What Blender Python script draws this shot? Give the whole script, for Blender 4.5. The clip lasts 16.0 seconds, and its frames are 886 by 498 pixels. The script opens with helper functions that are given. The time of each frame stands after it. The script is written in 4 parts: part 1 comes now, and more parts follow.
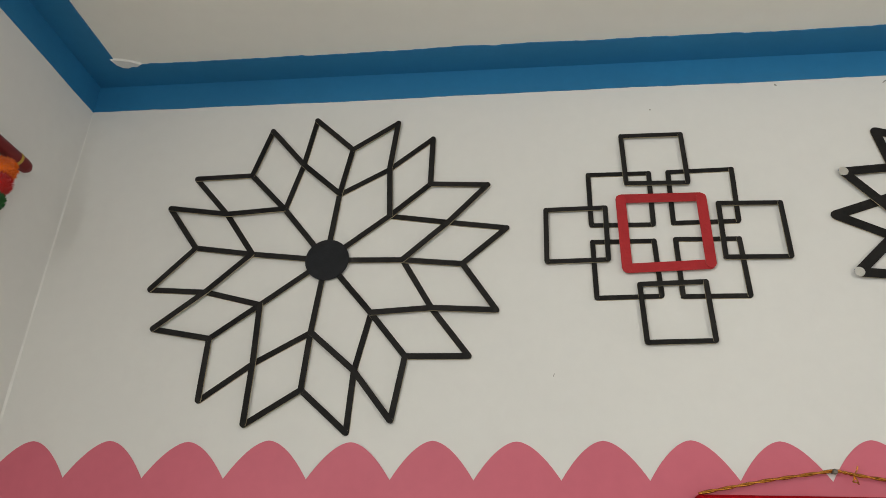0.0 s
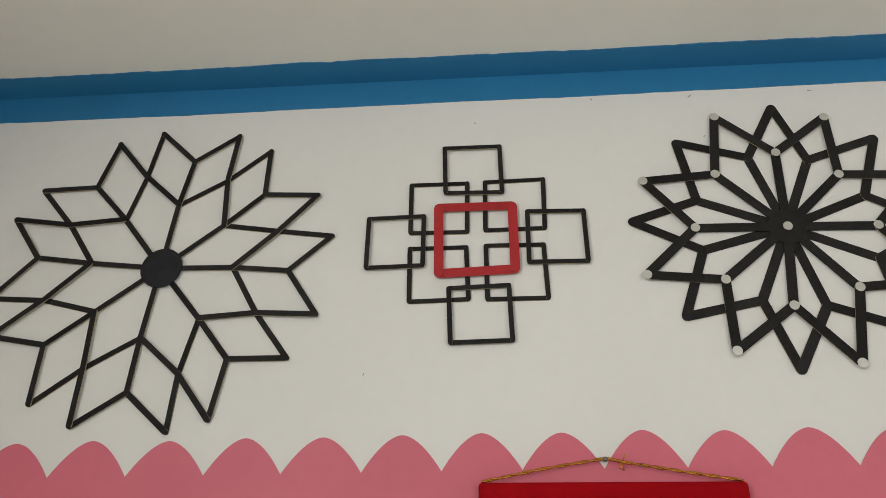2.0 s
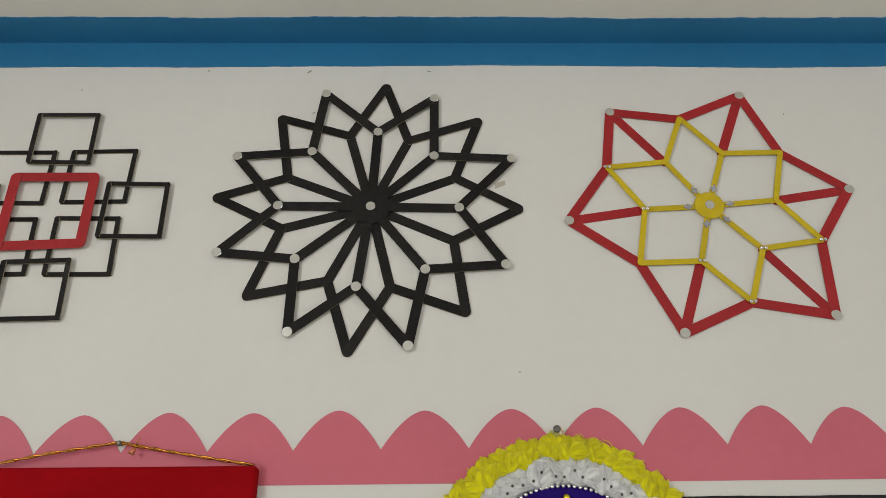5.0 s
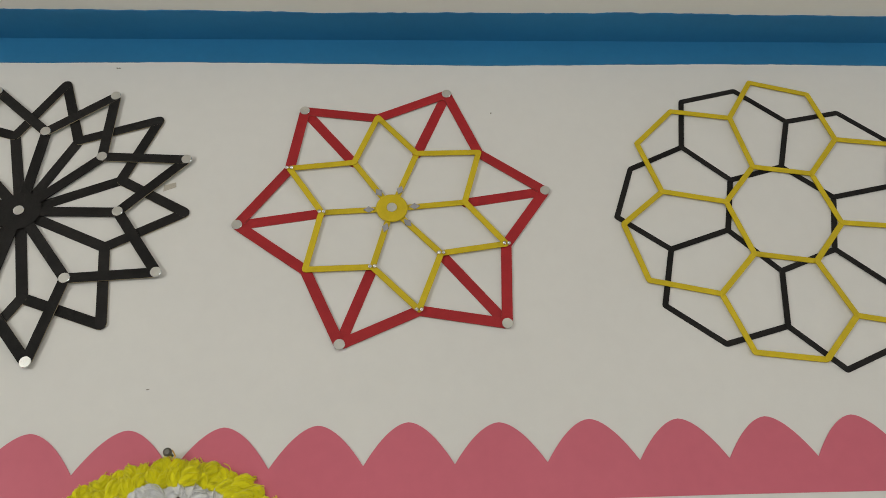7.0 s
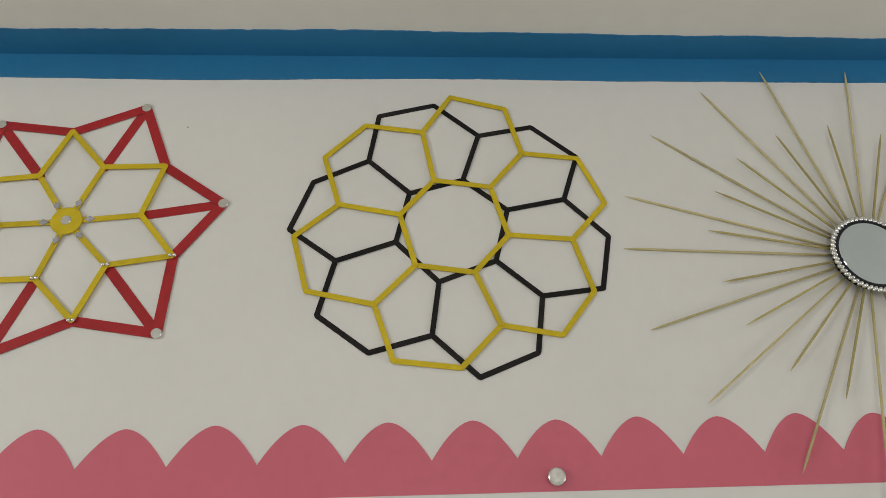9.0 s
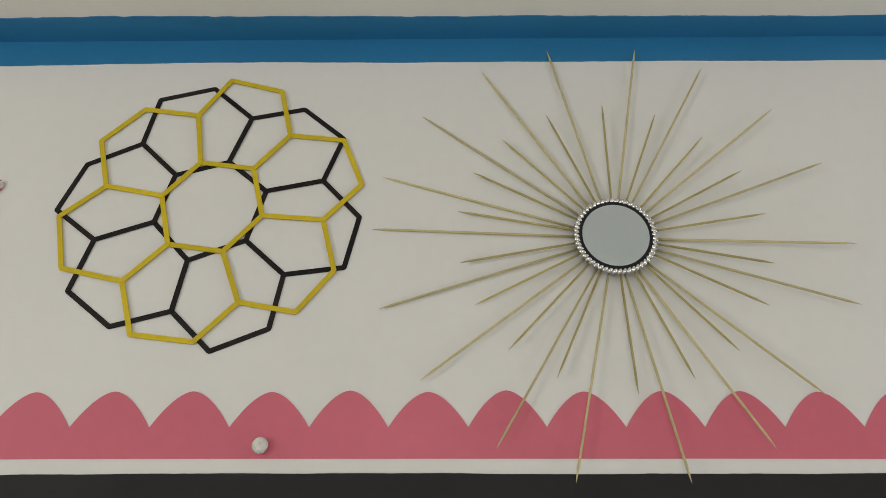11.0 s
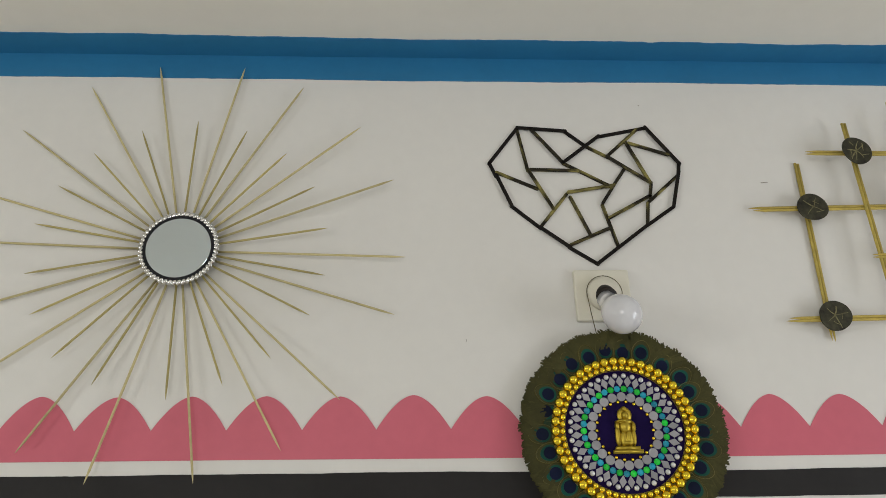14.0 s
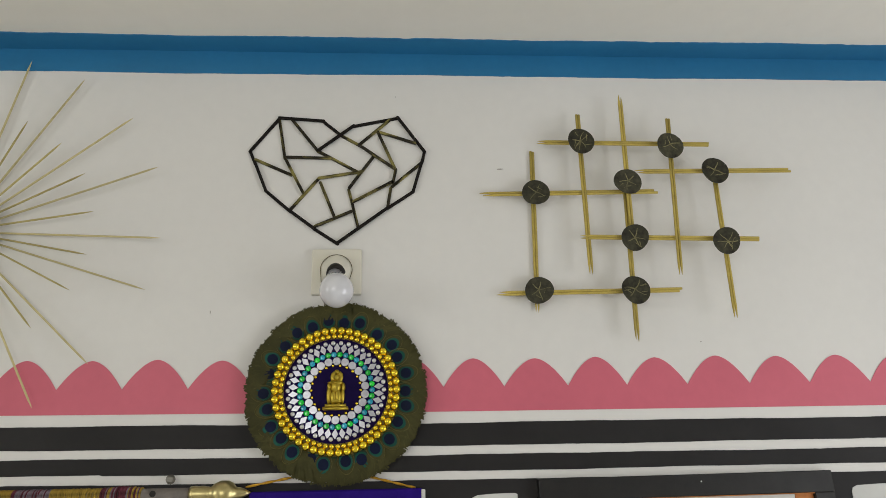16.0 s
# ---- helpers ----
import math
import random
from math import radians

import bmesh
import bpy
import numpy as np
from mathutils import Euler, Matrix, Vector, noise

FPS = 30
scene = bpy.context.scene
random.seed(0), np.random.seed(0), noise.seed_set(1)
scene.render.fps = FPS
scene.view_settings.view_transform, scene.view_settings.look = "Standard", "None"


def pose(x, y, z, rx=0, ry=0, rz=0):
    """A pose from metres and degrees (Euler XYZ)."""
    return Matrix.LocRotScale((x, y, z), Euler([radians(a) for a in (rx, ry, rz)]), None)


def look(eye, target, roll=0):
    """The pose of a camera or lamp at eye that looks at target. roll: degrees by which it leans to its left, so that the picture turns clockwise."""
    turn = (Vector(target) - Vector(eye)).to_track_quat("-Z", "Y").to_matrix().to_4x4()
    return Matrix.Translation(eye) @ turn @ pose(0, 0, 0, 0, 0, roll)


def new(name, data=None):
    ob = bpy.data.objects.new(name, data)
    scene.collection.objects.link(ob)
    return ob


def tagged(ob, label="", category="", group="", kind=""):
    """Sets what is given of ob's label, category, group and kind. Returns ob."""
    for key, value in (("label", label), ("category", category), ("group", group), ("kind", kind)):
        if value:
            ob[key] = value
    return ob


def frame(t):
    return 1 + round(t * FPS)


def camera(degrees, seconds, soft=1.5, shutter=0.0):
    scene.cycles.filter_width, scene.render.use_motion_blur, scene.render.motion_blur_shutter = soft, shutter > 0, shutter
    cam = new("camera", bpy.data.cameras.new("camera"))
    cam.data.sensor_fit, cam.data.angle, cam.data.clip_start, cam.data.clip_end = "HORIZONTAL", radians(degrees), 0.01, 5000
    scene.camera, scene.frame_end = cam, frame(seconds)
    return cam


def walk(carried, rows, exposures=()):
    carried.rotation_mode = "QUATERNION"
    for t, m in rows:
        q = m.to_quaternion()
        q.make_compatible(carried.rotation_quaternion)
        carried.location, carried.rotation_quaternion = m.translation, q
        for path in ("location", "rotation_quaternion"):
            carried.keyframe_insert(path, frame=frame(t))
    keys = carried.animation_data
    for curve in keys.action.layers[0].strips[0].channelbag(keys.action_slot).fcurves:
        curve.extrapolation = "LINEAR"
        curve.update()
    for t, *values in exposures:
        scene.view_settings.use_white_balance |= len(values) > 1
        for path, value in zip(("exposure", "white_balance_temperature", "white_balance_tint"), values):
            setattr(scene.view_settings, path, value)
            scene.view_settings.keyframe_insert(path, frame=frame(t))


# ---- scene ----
cam = camera(63.0, 16.0, soft=0.7)
PATH = [
    (0, (0.839, -1.076, 1.642), (0.618, 0.703, 2.529), 2.0),
    (0.5, (0.886, -1.081, 1.645), (0.679, 0.702, 2.528), 1.6),
    (1, (0.977, -1.09, 1.638), (0.776, 0.689, 2.528), 1.5),
    (1.5, (1.046, -1.108, 1.637), (0.852, 0.672, 2.529), 1.4),
    (2, (1.102, -1.125, 1.629), (0.954, 0.664, 2.511), 0.4),
    (2.5, (1.163, -1.115, 1.624), (1.077, 0.677, 2.508), -0.7),
    (3, (1.25, -1.088, 1.619), (1.229, 0.708, 2.5), -1.1),
    (3.5, (1.356, -1.059, 1.624), (1.371, 0.738, 2.501), -0.8),
    (5.8, (1.876, -1.04, 1.624), (1.916, 0.762, 2.489), -0.9),
    (6, (1.922, -1.029, 1.622), (1.974, 0.77, 2.493), -1.3),
    (6.5, (2.038, -0.993, 1.618), (2.116, 0.791, 2.519), -1.6),
    (7, (2.171, -0.971, 1.627), (2.279, 0.798, 2.553), -2.2),
    (7.5, (2.303, -0.988, 1.623), (2.431, 0.78, 2.548), -2.5),
    (8, (2.455, -1.029, 1.623), (2.598, 0.742, 2.543), -2.8),
    (8.5, (2.565, -1.036, 1.621), (2.718, 0.737, 2.534), -2.9),
    (10.8, (3.133, -1.12, 1.612), (3.127, 0.703, 2.434), -0.2),
    (11, (3.18, -1.119, 1.613), (3.175, 0.709, 2.424), -0.3),
    (11.5, (3.291, -1.1, 1.612), (3.335, 0.731, 2.416), -1.1),
    (12, (3.405, -1.077, 1.614), (3.477, 0.748, 2.427), -1.2),
    (12.5, (3.515, -1.077, 1.611), (3.598, 0.748, 2.426), -1.3),
    (13, (3.644, -1.129, 1.618), (3.735, 0.7, 2.421), -1.3),
    (13.5, (3.749, -1.183, 1.611), (3.837, 0.649, 2.41), -1.2),
    (14, (3.867, -1.208, 1.611), (3.968, 0.627, 2.399), -1.3),
    (14.5, (3.989, -1.248, 1.607), (4.153, 0.592, 2.374), -1.6),
    (15, (4.116, -1.302, 1.622), (4.274, 0.557, 2.341), -1.0),
    (15.5, (4.237, -1.362, 1.61), (4.381, 0.516, 2.284), -1.0),
    (16, (4.339, -1.413, 1.604), (4.464, 0.476, 2.25), -1.4),
]
walk(cam, [(t, look(eye, target, roll)) for t, eye, target, roll in PATH], [(0, -0.03), (3.0, -0.09), (5.8, -0.20), (8.5, -0.21), (11, -0.12), (13, -0.08), (16, -0.07)])


# ---- world, daylight through the openings ----
world = bpy.data.worlds.new("world")
scene.world = world
world.use_nodes = True
wn = world.node_tree.nodes
sky = wn.new("ShaderNodeTexSky")
sky.sky_type = "NISHITA"
sky.sun_disc = False
sky.sun_elevation = radians(40)
sky.sun_rotation = radians(150)
wn["Background"].inputs["Strength"].default_value = 0.08
world.node_tree.links.new(sky.outputs[0], wn["Background"].inputs["Color"])

ROOM_X, ROOM_Y, ROOM_Z = 6.4, -4.2, 2.557


def area_lamp(name, eye, target, w, h, power, colour):
    data = bpy.data.lights.new(name, "AREA")
    data.shape, data.size, data.size_y = "RECTANGLE", w, h
    data.energy, data.color = power, colour
    ob = new(name, data)
    ob.matrix_world = look(eye, target)
    return tagged(ob, "daylight entering through a window opening", "daylight", "window daylight", "structure")


area_lamp("window_light_1", (0.06, -2.35, 1.89), (2.0, -2.0, 1.95), 1.1, 1.05, 31, (0.965, 0.985, 0.965))
area_lamp("window_light_2", (3.1, ROOM_Y + 0.06, 1.87), (3.1, 0, 2.0), 1.3, 1.1, 20, (0.98, 0.985, 0.965))
area_lamp("window_light_3", (ROOM_X - 0.06, -1.4, 1.3), (4.4, -1.0, 1.6), 1.0, 1.4, 20, (0.92, 0.95, 1.0))


# ---- materials ----
def material(name, colour, rough=0.6, metal=0.0, vary=0.0, scale=8.0, fine=120.0, bump=0.0, bump_scale=60.0, second=None, spots=0.0, random_vary=0.0, sheen=0.0, coat=0.0, spec=0.3):
    """A painted or natural surface: base colour, mottling at two scales, fine relief, and change from piece to piece."""
    m = bpy.data.materials.new(name)
    m.use_nodes = True
    nt = m.node_tree
    n, l = nt.nodes, nt.links
    b = n["Principled BSDF"]
    b.inputs["Roughness"].default_value = rough
    b.inputs["Metallic"].default_value = metal
    b.inputs["Sheen Weight"].default_value = sheen
    b.inputs["Coat Weight"].default_value = coat
    b.inputs["Specular IOR Level"].default_value = 0.5 if metal or coat else spec
    tc = n.new("ShaderNodeTexCoord")
    big = n.new("ShaderNodeTexNoise")
    big.inputs["Scale"].default_value = scale
    big.inputs["Detail"].default_value = 5
    small = n.new("ShaderNodeTexNoise")
    small.inputs["Scale"].default_value = fine
    small.inputs["Detail"].default_value = 3
    l.new(tc.outputs["Object"], big.inputs["Vector"])
    l.new(tc.outputs["Object"], small.inputs["Vector"])
    add = n.new("ShaderNodeMath")
    add.operation = "MULTIPLY_ADD"
    add.inputs[1].default_value = 0.45
    l.new(small.outputs["Fac"], add.inputs[0])
    l.new(big.outputs["Fac"], add.inputs[2])
    span = n.new("ShaderNodeMapRange")
    span.inputs["From Min"].default_value, span.inputs["From Max"].default_value = 0.45, 1.0
    l.new(add.outputs[0], span.inputs["Value"])
    mix = n.new("ShaderNodeMix")
    mix.data_type = "RGBA"
    other = second or tuple(c * (1 - vary) for c in colour)
    mix.inputs[6].default_value = (*colour, 1)
    mix.inputs[7].default_value = (*other, 1)
    l.new(span.outputs[0], mix.inputs[0])
    out = mix.outputs[2]
    if random_vary:
        info = n.new("ShaderNodeObjectInfo")
        rng = n.new("ShaderNodeMapRange")
        rng.inputs["To Min"].default_value, rng.inputs["To Max"].default_value = 1 - random_vary, 1 + random_vary
        l.new(info.outputs["Random"], rng.inputs["Value"])
        hsv = n.new("ShaderNodeHueSaturation")
        l.new(rng.outputs[0], hsv.inputs["Value"])
        l.new(out, hsv.inputs["Color"])
        out = hsv.outputs[0]
    l.new(out, b.inputs["Base Color"])
    if not metal:
        r2 = n.new("ShaderNodeMapRange")
        r2.inputs["To Min"].default_value, r2.inputs["To Max"].default_value = max(0.05, rough - 0.08), min(1, rough + 0.1)
        l.new(big.outputs["Fac"], r2.inputs["Value"])
        l.new(r2.outputs[0], b.inputs["Roughness"])
    if bump:
        bt = n.new("ShaderNodeTexNoise")
        bt.inputs["Scale"].default_value = bump_scale
        bt.inputs["Detail"].default_value = 6
        l.new(tc.outputs["Object"], bt.inputs["Vector"])
        bp = n.new("ShaderNodeBump")
        bp.inputs["Strength"].default_value = bump
        bp.inputs["Distance"].default_value = 0.002
        l.new(bt.outputs["Fac"], bp.inputs["Height"])
        l.new(bp.outputs[0], b.inputs["Normal"])
    return m


WALL = material("wall_paint", (0.80, 0.785, 0.75), 0.55, spec=0.3, vary=0.06, scale=1.6, fine=40, bump=0.18, bump_scale=35)
FILLER = material("corner_filler", (0.83, 0.815, 0.78), 0.5, vary=0.05, scale=20, fine=120, bump=0.2, bump_scale=80)
CEIL = material("ceiling_paint", (0.88, 0.855, 0.785), 0.7, vary=0.06, scale=1.3, fine=25, bump=0.22, bump_scale=22)
BLUE = material("blue_paint", (0.028, 0.20, 0.41), 0.45, vary=0.14, scale=5, fine=60, bump=0.15, bump_scale=40)
PINK = material("pink_paint", (0.68, 0.155, 0.213), 0.46, vary=0.10, scale=4, fine=50, bump=0.12, bump_scale=40)
BLACKP = material("black_wall_paint", (0.017, 0.0155, 0.0155), 0.6, vary=0.25, scale=6, fine=60, bump=0.12, bump_scale=40)
FLOOR = material("floor_tile", (0.70, 0.67, 0.62), 0.35, vary=0.12, scale=3, fine=30)
BLACKW = material("black_painted_wood", (0.0215, 0.0198, 0.0185), 0.6, spec=0.15, vary=0.35, scale=40, fine=400, bump=0.35, bump_scale=260, random_vary=0.25)
BLACKC = material("black_card", (0.017, 0.018, 0.021), 0.75, vary=0.3, scale=60, fine=500, bump=0.3, bump_scale=300)
REDW = material("red_painted_wood", (0.44, 0.021, 0.026), 0.5, vary=0.18, scale=40, fine=400, bump=0.3, bump_scale=260, random_vary=0.08)
YELW = material("yellow_painted_wood", (0.70, 0.52, 0.014), 0.5, vary=0.18, scale=40, fine=400, bump=0.3, bump_scale=260, random_vary=0.07)
BAMBOOS = material("dry_bamboo", (0.54, 0.46, 0.185), 0.55, scale=30, fine=300, second=(0.38, 0.32, 0.125), bump=0.3, bump_scale=250, random_vary=0.16)
BAMBOO = material("bamboo", (0.57, 0.44, 0.10), 0.5, scale=30, fine=300, second=(0.39, 0.30, 0.075), bump=0.3, bump_scale=250, random_vary=0.16)
BAMBOOP = material("pale_bamboo", (0.63, 0.55, 0.30), 0.55, scale=30, fine=300, second=(0.48, 0.41, 0.19), bump=0.3, bump_scale=250, random_vary=0.14)
PATCHY = material("black_painted_bamboo", (0.014, 0.012, 0.009), 0.6, spec=0.15, scale=26, fine=140, second=(0.030, 0.026, 0.015), bump=0.3, bump_scale=200, random_vary=0.3)
SILVER = material("silver_bead", (0.82, 0.82, 0.80), 0.18, metal=1.0)
MIRROR = material("mirror_glass", (0.71, 0.80, 0.85), 0.03, metal=1.0)
MIRRORD = material("small_mirror", (0.80, 0.81, 0.80), 0.12, metal=1.0)
GOLD = material("gold_bead", (0.86, 0.65, 0.05), 0.20, metal=1.0)
IDOL = material("gilded_metal", (0.58, 0.43, 0.06), 0.42, metal=1.0, vary=0.3, scale=60, fine=300)
NAVY = material("navy_velvet", (0.012, 0.005, 0.055), 0.85, vary=0.3, scale=40, fine=300, spec=0.1)
ROYAL = material("royal_blue_velvet", (0.026, 0.008, 0.20), 0.85, vary=0.25, scale=40, fine=300, spec=0.1)
GREEN = material("green_gem", (0.01, 0.60, 0.05), 0.10, coat=1.0, random_vary=0.3)
TEALG = material("turquoise_gem", (0.01, 0.33, 0.50), 0.10, coat=1.0, random_vary=0.3)
PEARL = material("white_mirror_sequin", (0.48, 0.48, 0.53), 0.25, metal=0.6, random_vary=0.12)
FEATHER = material("peacock_barb", (0.082, 0.074, 0.022), 0.65, scale=30, fine=300, second=(0.040, 0.041, 0.013), spec=0.15, random_vary=0.14, sheen=0.2)
BRONZE = material("peacock_bronze", (0.16, 0.135, 0.030), 0.45, vary=0.4, scale=60, fine=300, random_vary=0.2)
BARBG = material("peacock_green_barb", (0.020, 0.058, 0.026), 0.5, vary=0.5, scale=90, fine=500, bump=0.6, bump_scale=500)
TEALF = material("peacock_teal", (0.006, 0.085, 0.060), 0.5, spec=0.2, vary=0.3, scale=60, fine=300, random_vary=0.2)
EYE = material("peacock_navy", (0.003, 0.007, 0.036), 0.55, spec=0.15, vary=0.3, scale=60, fine=300, random_vary=0.2)
YARNY = material("yellow_yarn", (0.93, 0.84, 0.004), 0.9, vary=0.12, scale=60, fine=600, bump=0.5, bump_scale=420, sheen=0.25, random_vary=0.06)
YARNW = material("white_yarn", (0.90, 0.90, 0.88), 0.9, vary=0.08, scale=60, fine=600, bump=0.5, bump_scale=420, sheen=0.25, random_vary=0.05)
for yarn in (YARNY, YARNW):
    # light soaks into loose wool
    soft_wool = yarn.node_tree.nodes["Principled BSDF"]
    soft_wool.inputs["Subsurface Weight"].default_value = 0.45
    soft_wool.inputs["Subsurface Radius"].default_value = (1.0, 1.0, 0.8)
    soft_wool.inputs["Subsurface Scale"].default_value = 0.006
VELVET = material("red_velvet", (0.40, 0.0035, 0.008), 0.9, vary=0.3, scale=9, fine=300, spec=0.08)
COPPER = material("copper_cord", (0.86, 0.36, 0.06), 0.24, metal=0.9, vary=0.8, scale=120, fine=500)
CORD = material("gold_cord", (0.85, 0.47, 0.05), 0.3, metal=0.8, vary=0.4, scale=120, fine=500)
STEEL = material("dull_steel", (0.19, 0.18, 0.155), 0.45, metal=1.0, vary=0.4, scale=90)
BRASS = material("brass", (0.60, 0.51, 0.24), 0.34, metal=1.0, vary=0.15, scale=60)
PLASTIC = material("cream_plastic", (0.76, 0.73, 0.62), 0.35, vary=0.06, scale=20, fine=200)
TAPE = material("old_tape", (0.60, 0.55, 0.46), 0.25, vary=0.25, scale=150, fine=500, spec=0.5)
KNOBW = material("worn_white_knob", (0.82, 0.79, 0.74), 0.4, vary=0.3, scale=120, fine=400, bump=0.3)
BULB = material("opal_bulb", (0.74, 0.74, 0.77), 0.06, vary=0.02, coat=0.6)
DARK = material("dark_socket", (0.02, 0.016, 0.012), 0.5, vary=0.3)
MAROON = material("maroon_paint", (0.19, 0.014, 0.014), 0.45, vary=0.2, scale=30, fine=200)
# brown-gold that paints the reflections seen between the gold beads
BEADREFL = material("brown_gold_band", (0.20, 0.14, 0.025), 0.45, vary=0.4, scale=90)
PEARLB = material("silvery_pearl", (0.74, 0.75, 0.77), 0.2, metal=0.55)
THREAD = material("brown_thread", (0.13, 0.10, 0.045), 0.7, vary=0.5, scale=90, fine=500)
GOLDBAND = material("gold_band", (0.55, 0.36, 0.06), 0.5, vary=0.2, scale=60)
ORANGE = material("orange_wool", (0.90, 0.18, 0.010), 0.9, vary=0.25, scale=80, fine=500, sheen=0.3)
REDWOOL = material("red_wool", (0.58, 0.015, 0.012), 0.9, vary=0.25, scale=80, fine=500, sheen=0.3)
GREENWOOL = material("green_wool", (0.015, 0.12, 0.02), 0.9, vary=0.25, scale=80, fine=500, sheen=0.3)
WRAPY = material("mustard_thread", (0.50, 0.33, 0.05), 0.8, vary=0.75, scale=150, fine=900, bump=0.6, bump_scale=700, random_vary=0.2)
WRAPM = material("maroon_thread", (0.17, 0.035, 0.055), 0.8, vary=0.75, scale=150, fine=900, bump=0.6, bump_scale=700, random_vary=0.2)
WRAPG = material("lilac_thread", (0.28, 0.22, 0.26), 0.8, vary=0.75, scale=150, fine=900, bump=0.6, bump_scale=700, random_vary=0.2)
WOODT = material("grey_brown_tube", (0.24, 0.21, 0.18), 0.5, vary=0.3, scale=30, fine=300)
PAPER = material("pale_card", (0.66, 0.66, 0.63), 0.7, vary=0.08, scale=20)
AMBER = material("orange_print", (0.55, 0.20, 0.05), 0.6, vary=0.4, scale=30)
FRAMEB = material("black_frame_wood", (0.020, 0.019, 0.018), 0.45, vary=0.3, scale=30, fine=200, bump=0.2)
MARK = material("old_stain", (0.47, 0.44, 0.39), 0.8, vary=0.4, scale=200)
BAREW = material("bare_stick_edge", (0.52, 0.44, 0.29), 0.7, vary=0.35, scale=40, fine=300, spec=0.2)
REDE = material("red_stained_stick_edge", (0.44, 0.15, 0.12), 0.7, vary=0.3, scale=40, fine=300, spec=0.2)
RIMB = material("brown_black_stick", (0.012, 0.009, 0.007), 0.65, vary=0.5, scale=60, fine=300, bump=0.5, bump_scale=300, spec=0.2)
WOODF = material("window_wood", (0.30, 0.19, 0.10), 0.5, vary=0.3, scale=20, fine=120)


def add_bare_patches():
    """Bamboo that shows through worn black paint, in stretches along each stick."""
    nt = PATCHY.node_tree
    n, l = nt.nodes, nt.links
    b = n["Principled BSDF"]
    old = b.inputs["Base Color"].links[0].from_socket
    tc = n.new("ShaderNodeTexCoord")
    info = n.new("ShaderNodeObjectInfo")
    shift = n.new("ShaderNodeVectorMath")
    shift.operation = "ADD"
    l.new(tc.outputs["Object"], shift.inputs[0])
    l.new(info.outputs["Location"], shift.inputs[1])
    tex = n.new("ShaderNodeTexNoise")
    tex.inputs["Scale"].default_value = 24
    tex.inputs["Detail"].default_value = 6
    grain = n.new("ShaderNodeMapping")
    grain.inputs["Scale"].default_value = (1.0, 4.0, 4.0)
    l.new(shift.outputs[0], grain.inputs["Vector"])
    l.new(grain.outputs[0], tex.inputs["Vector"])
    ramp = n.new("ShaderNodeMapRange")
    ramp.inputs["From Min"].default_value, ramp.inputs["From Max"].default_value = 0.48, 0.66
    l.new(tex.outputs["Fac"], ramp.inputs["Value"])
    mix = n.new("ShaderNodeMix")
    mix.data_type = "RGBA"
    mix.inputs[7].default_value = (0.27, 0.235, 0.075, 1)
    l.new(old, mix.inputs[6])
    l.new(ramp.outputs[0], mix.inputs[0])
    l.new(mix.outputs[2], b.inputs["Base Color"])


add_bare_patches()


LACQUER = material("mottled_black_lacquer", (0.011, 0.011, 0.010), 0.5, scale=38, fine=160, second=(0.080, 0.076, 0.045), bump=0.3, bump_scale=160, random_vary=0.3, spec=0.2)
GILT = material("dull_gilt_vein", (0.34, 0.31, 0.14), 0.5, vary=0.75, scale=120, fine=500, random_vary=0.25)


# ---- building helpers ----
def mesh_of(name, bm, mat, smooth=False):
    me = bpy.data.meshes.new(name)
    bmesh.ops.recalc_face_normals(bm, faces=bm.faces)
    if smooth:
        for f in bm.faces:
            f.smooth = True
    bm.to_mesh(me)
    bm.free()
    if mat:
        me.materials.append(mat)
    return me


def place(name, me, parent, m=None, label=""):
    ob = new(name, me)
    ob.parent = parent
    if m is not None:
        ob.matrix_basis = m
    if label:
        ob["label"] = label
    return ob


def part(name, bm, mat, parent, label="", smooth=False, m=None):
    return place(name, mesh_of(name, bm, mat, smooth), parent, m, label)


def thing(name, at, label, category, group="", kind=""):
    ob = new(name)
    ob.location = at
    ob.empty_display_size = 0.05
    return tagged(ob, label, category, group, kind)


def box_bm(x0, x1, y0, y1, z0, z1, bevel=0.0, segments=2):
    bm = bmesh.new()
    bmesh.ops.create_cube(bm, size=1)
    bmesh.ops.scale(bm, vec=(x1 - x0, y1 - y0, z1 - z0), verts=bm.verts)
    bmesh.ops.translate(bm, vec=((x0 + x1) / 2, (y0 + y1) / 2, (z0 + z1) / 2), verts=bm.verts)
    if bevel:
        bmesh.ops.bevel(bm, geom=list(bm.edges), offset=bevel, segments=segments, affect="EDGES", profile=0.5)
    return bm


def structure(name, bm, mat, label, category):
    ob = new(name, mesh_of(name, bm, mat))
    return tagged(ob, label, category, kind="structure")


def prism_bm(outline, y0, y1):
    """A flat solid from an outline in x and z, between the depths y0 (front) and y1 (back)."""
    bm = bmesh.new()
    front = [bm.verts.new((x, y0, z)) for x, z in outline]
    back = [bm.verts.new((x, y1, z)) for x, z in outline]
    bm.faces.new(front)
    bm.faces.new(list(reversed(back)))
    k = len(outline)
    for i in range(k):
        bm.faces.new((front[i], front[(i + 1) % k], back[(i + 1) % k], back[i]))
    return bm


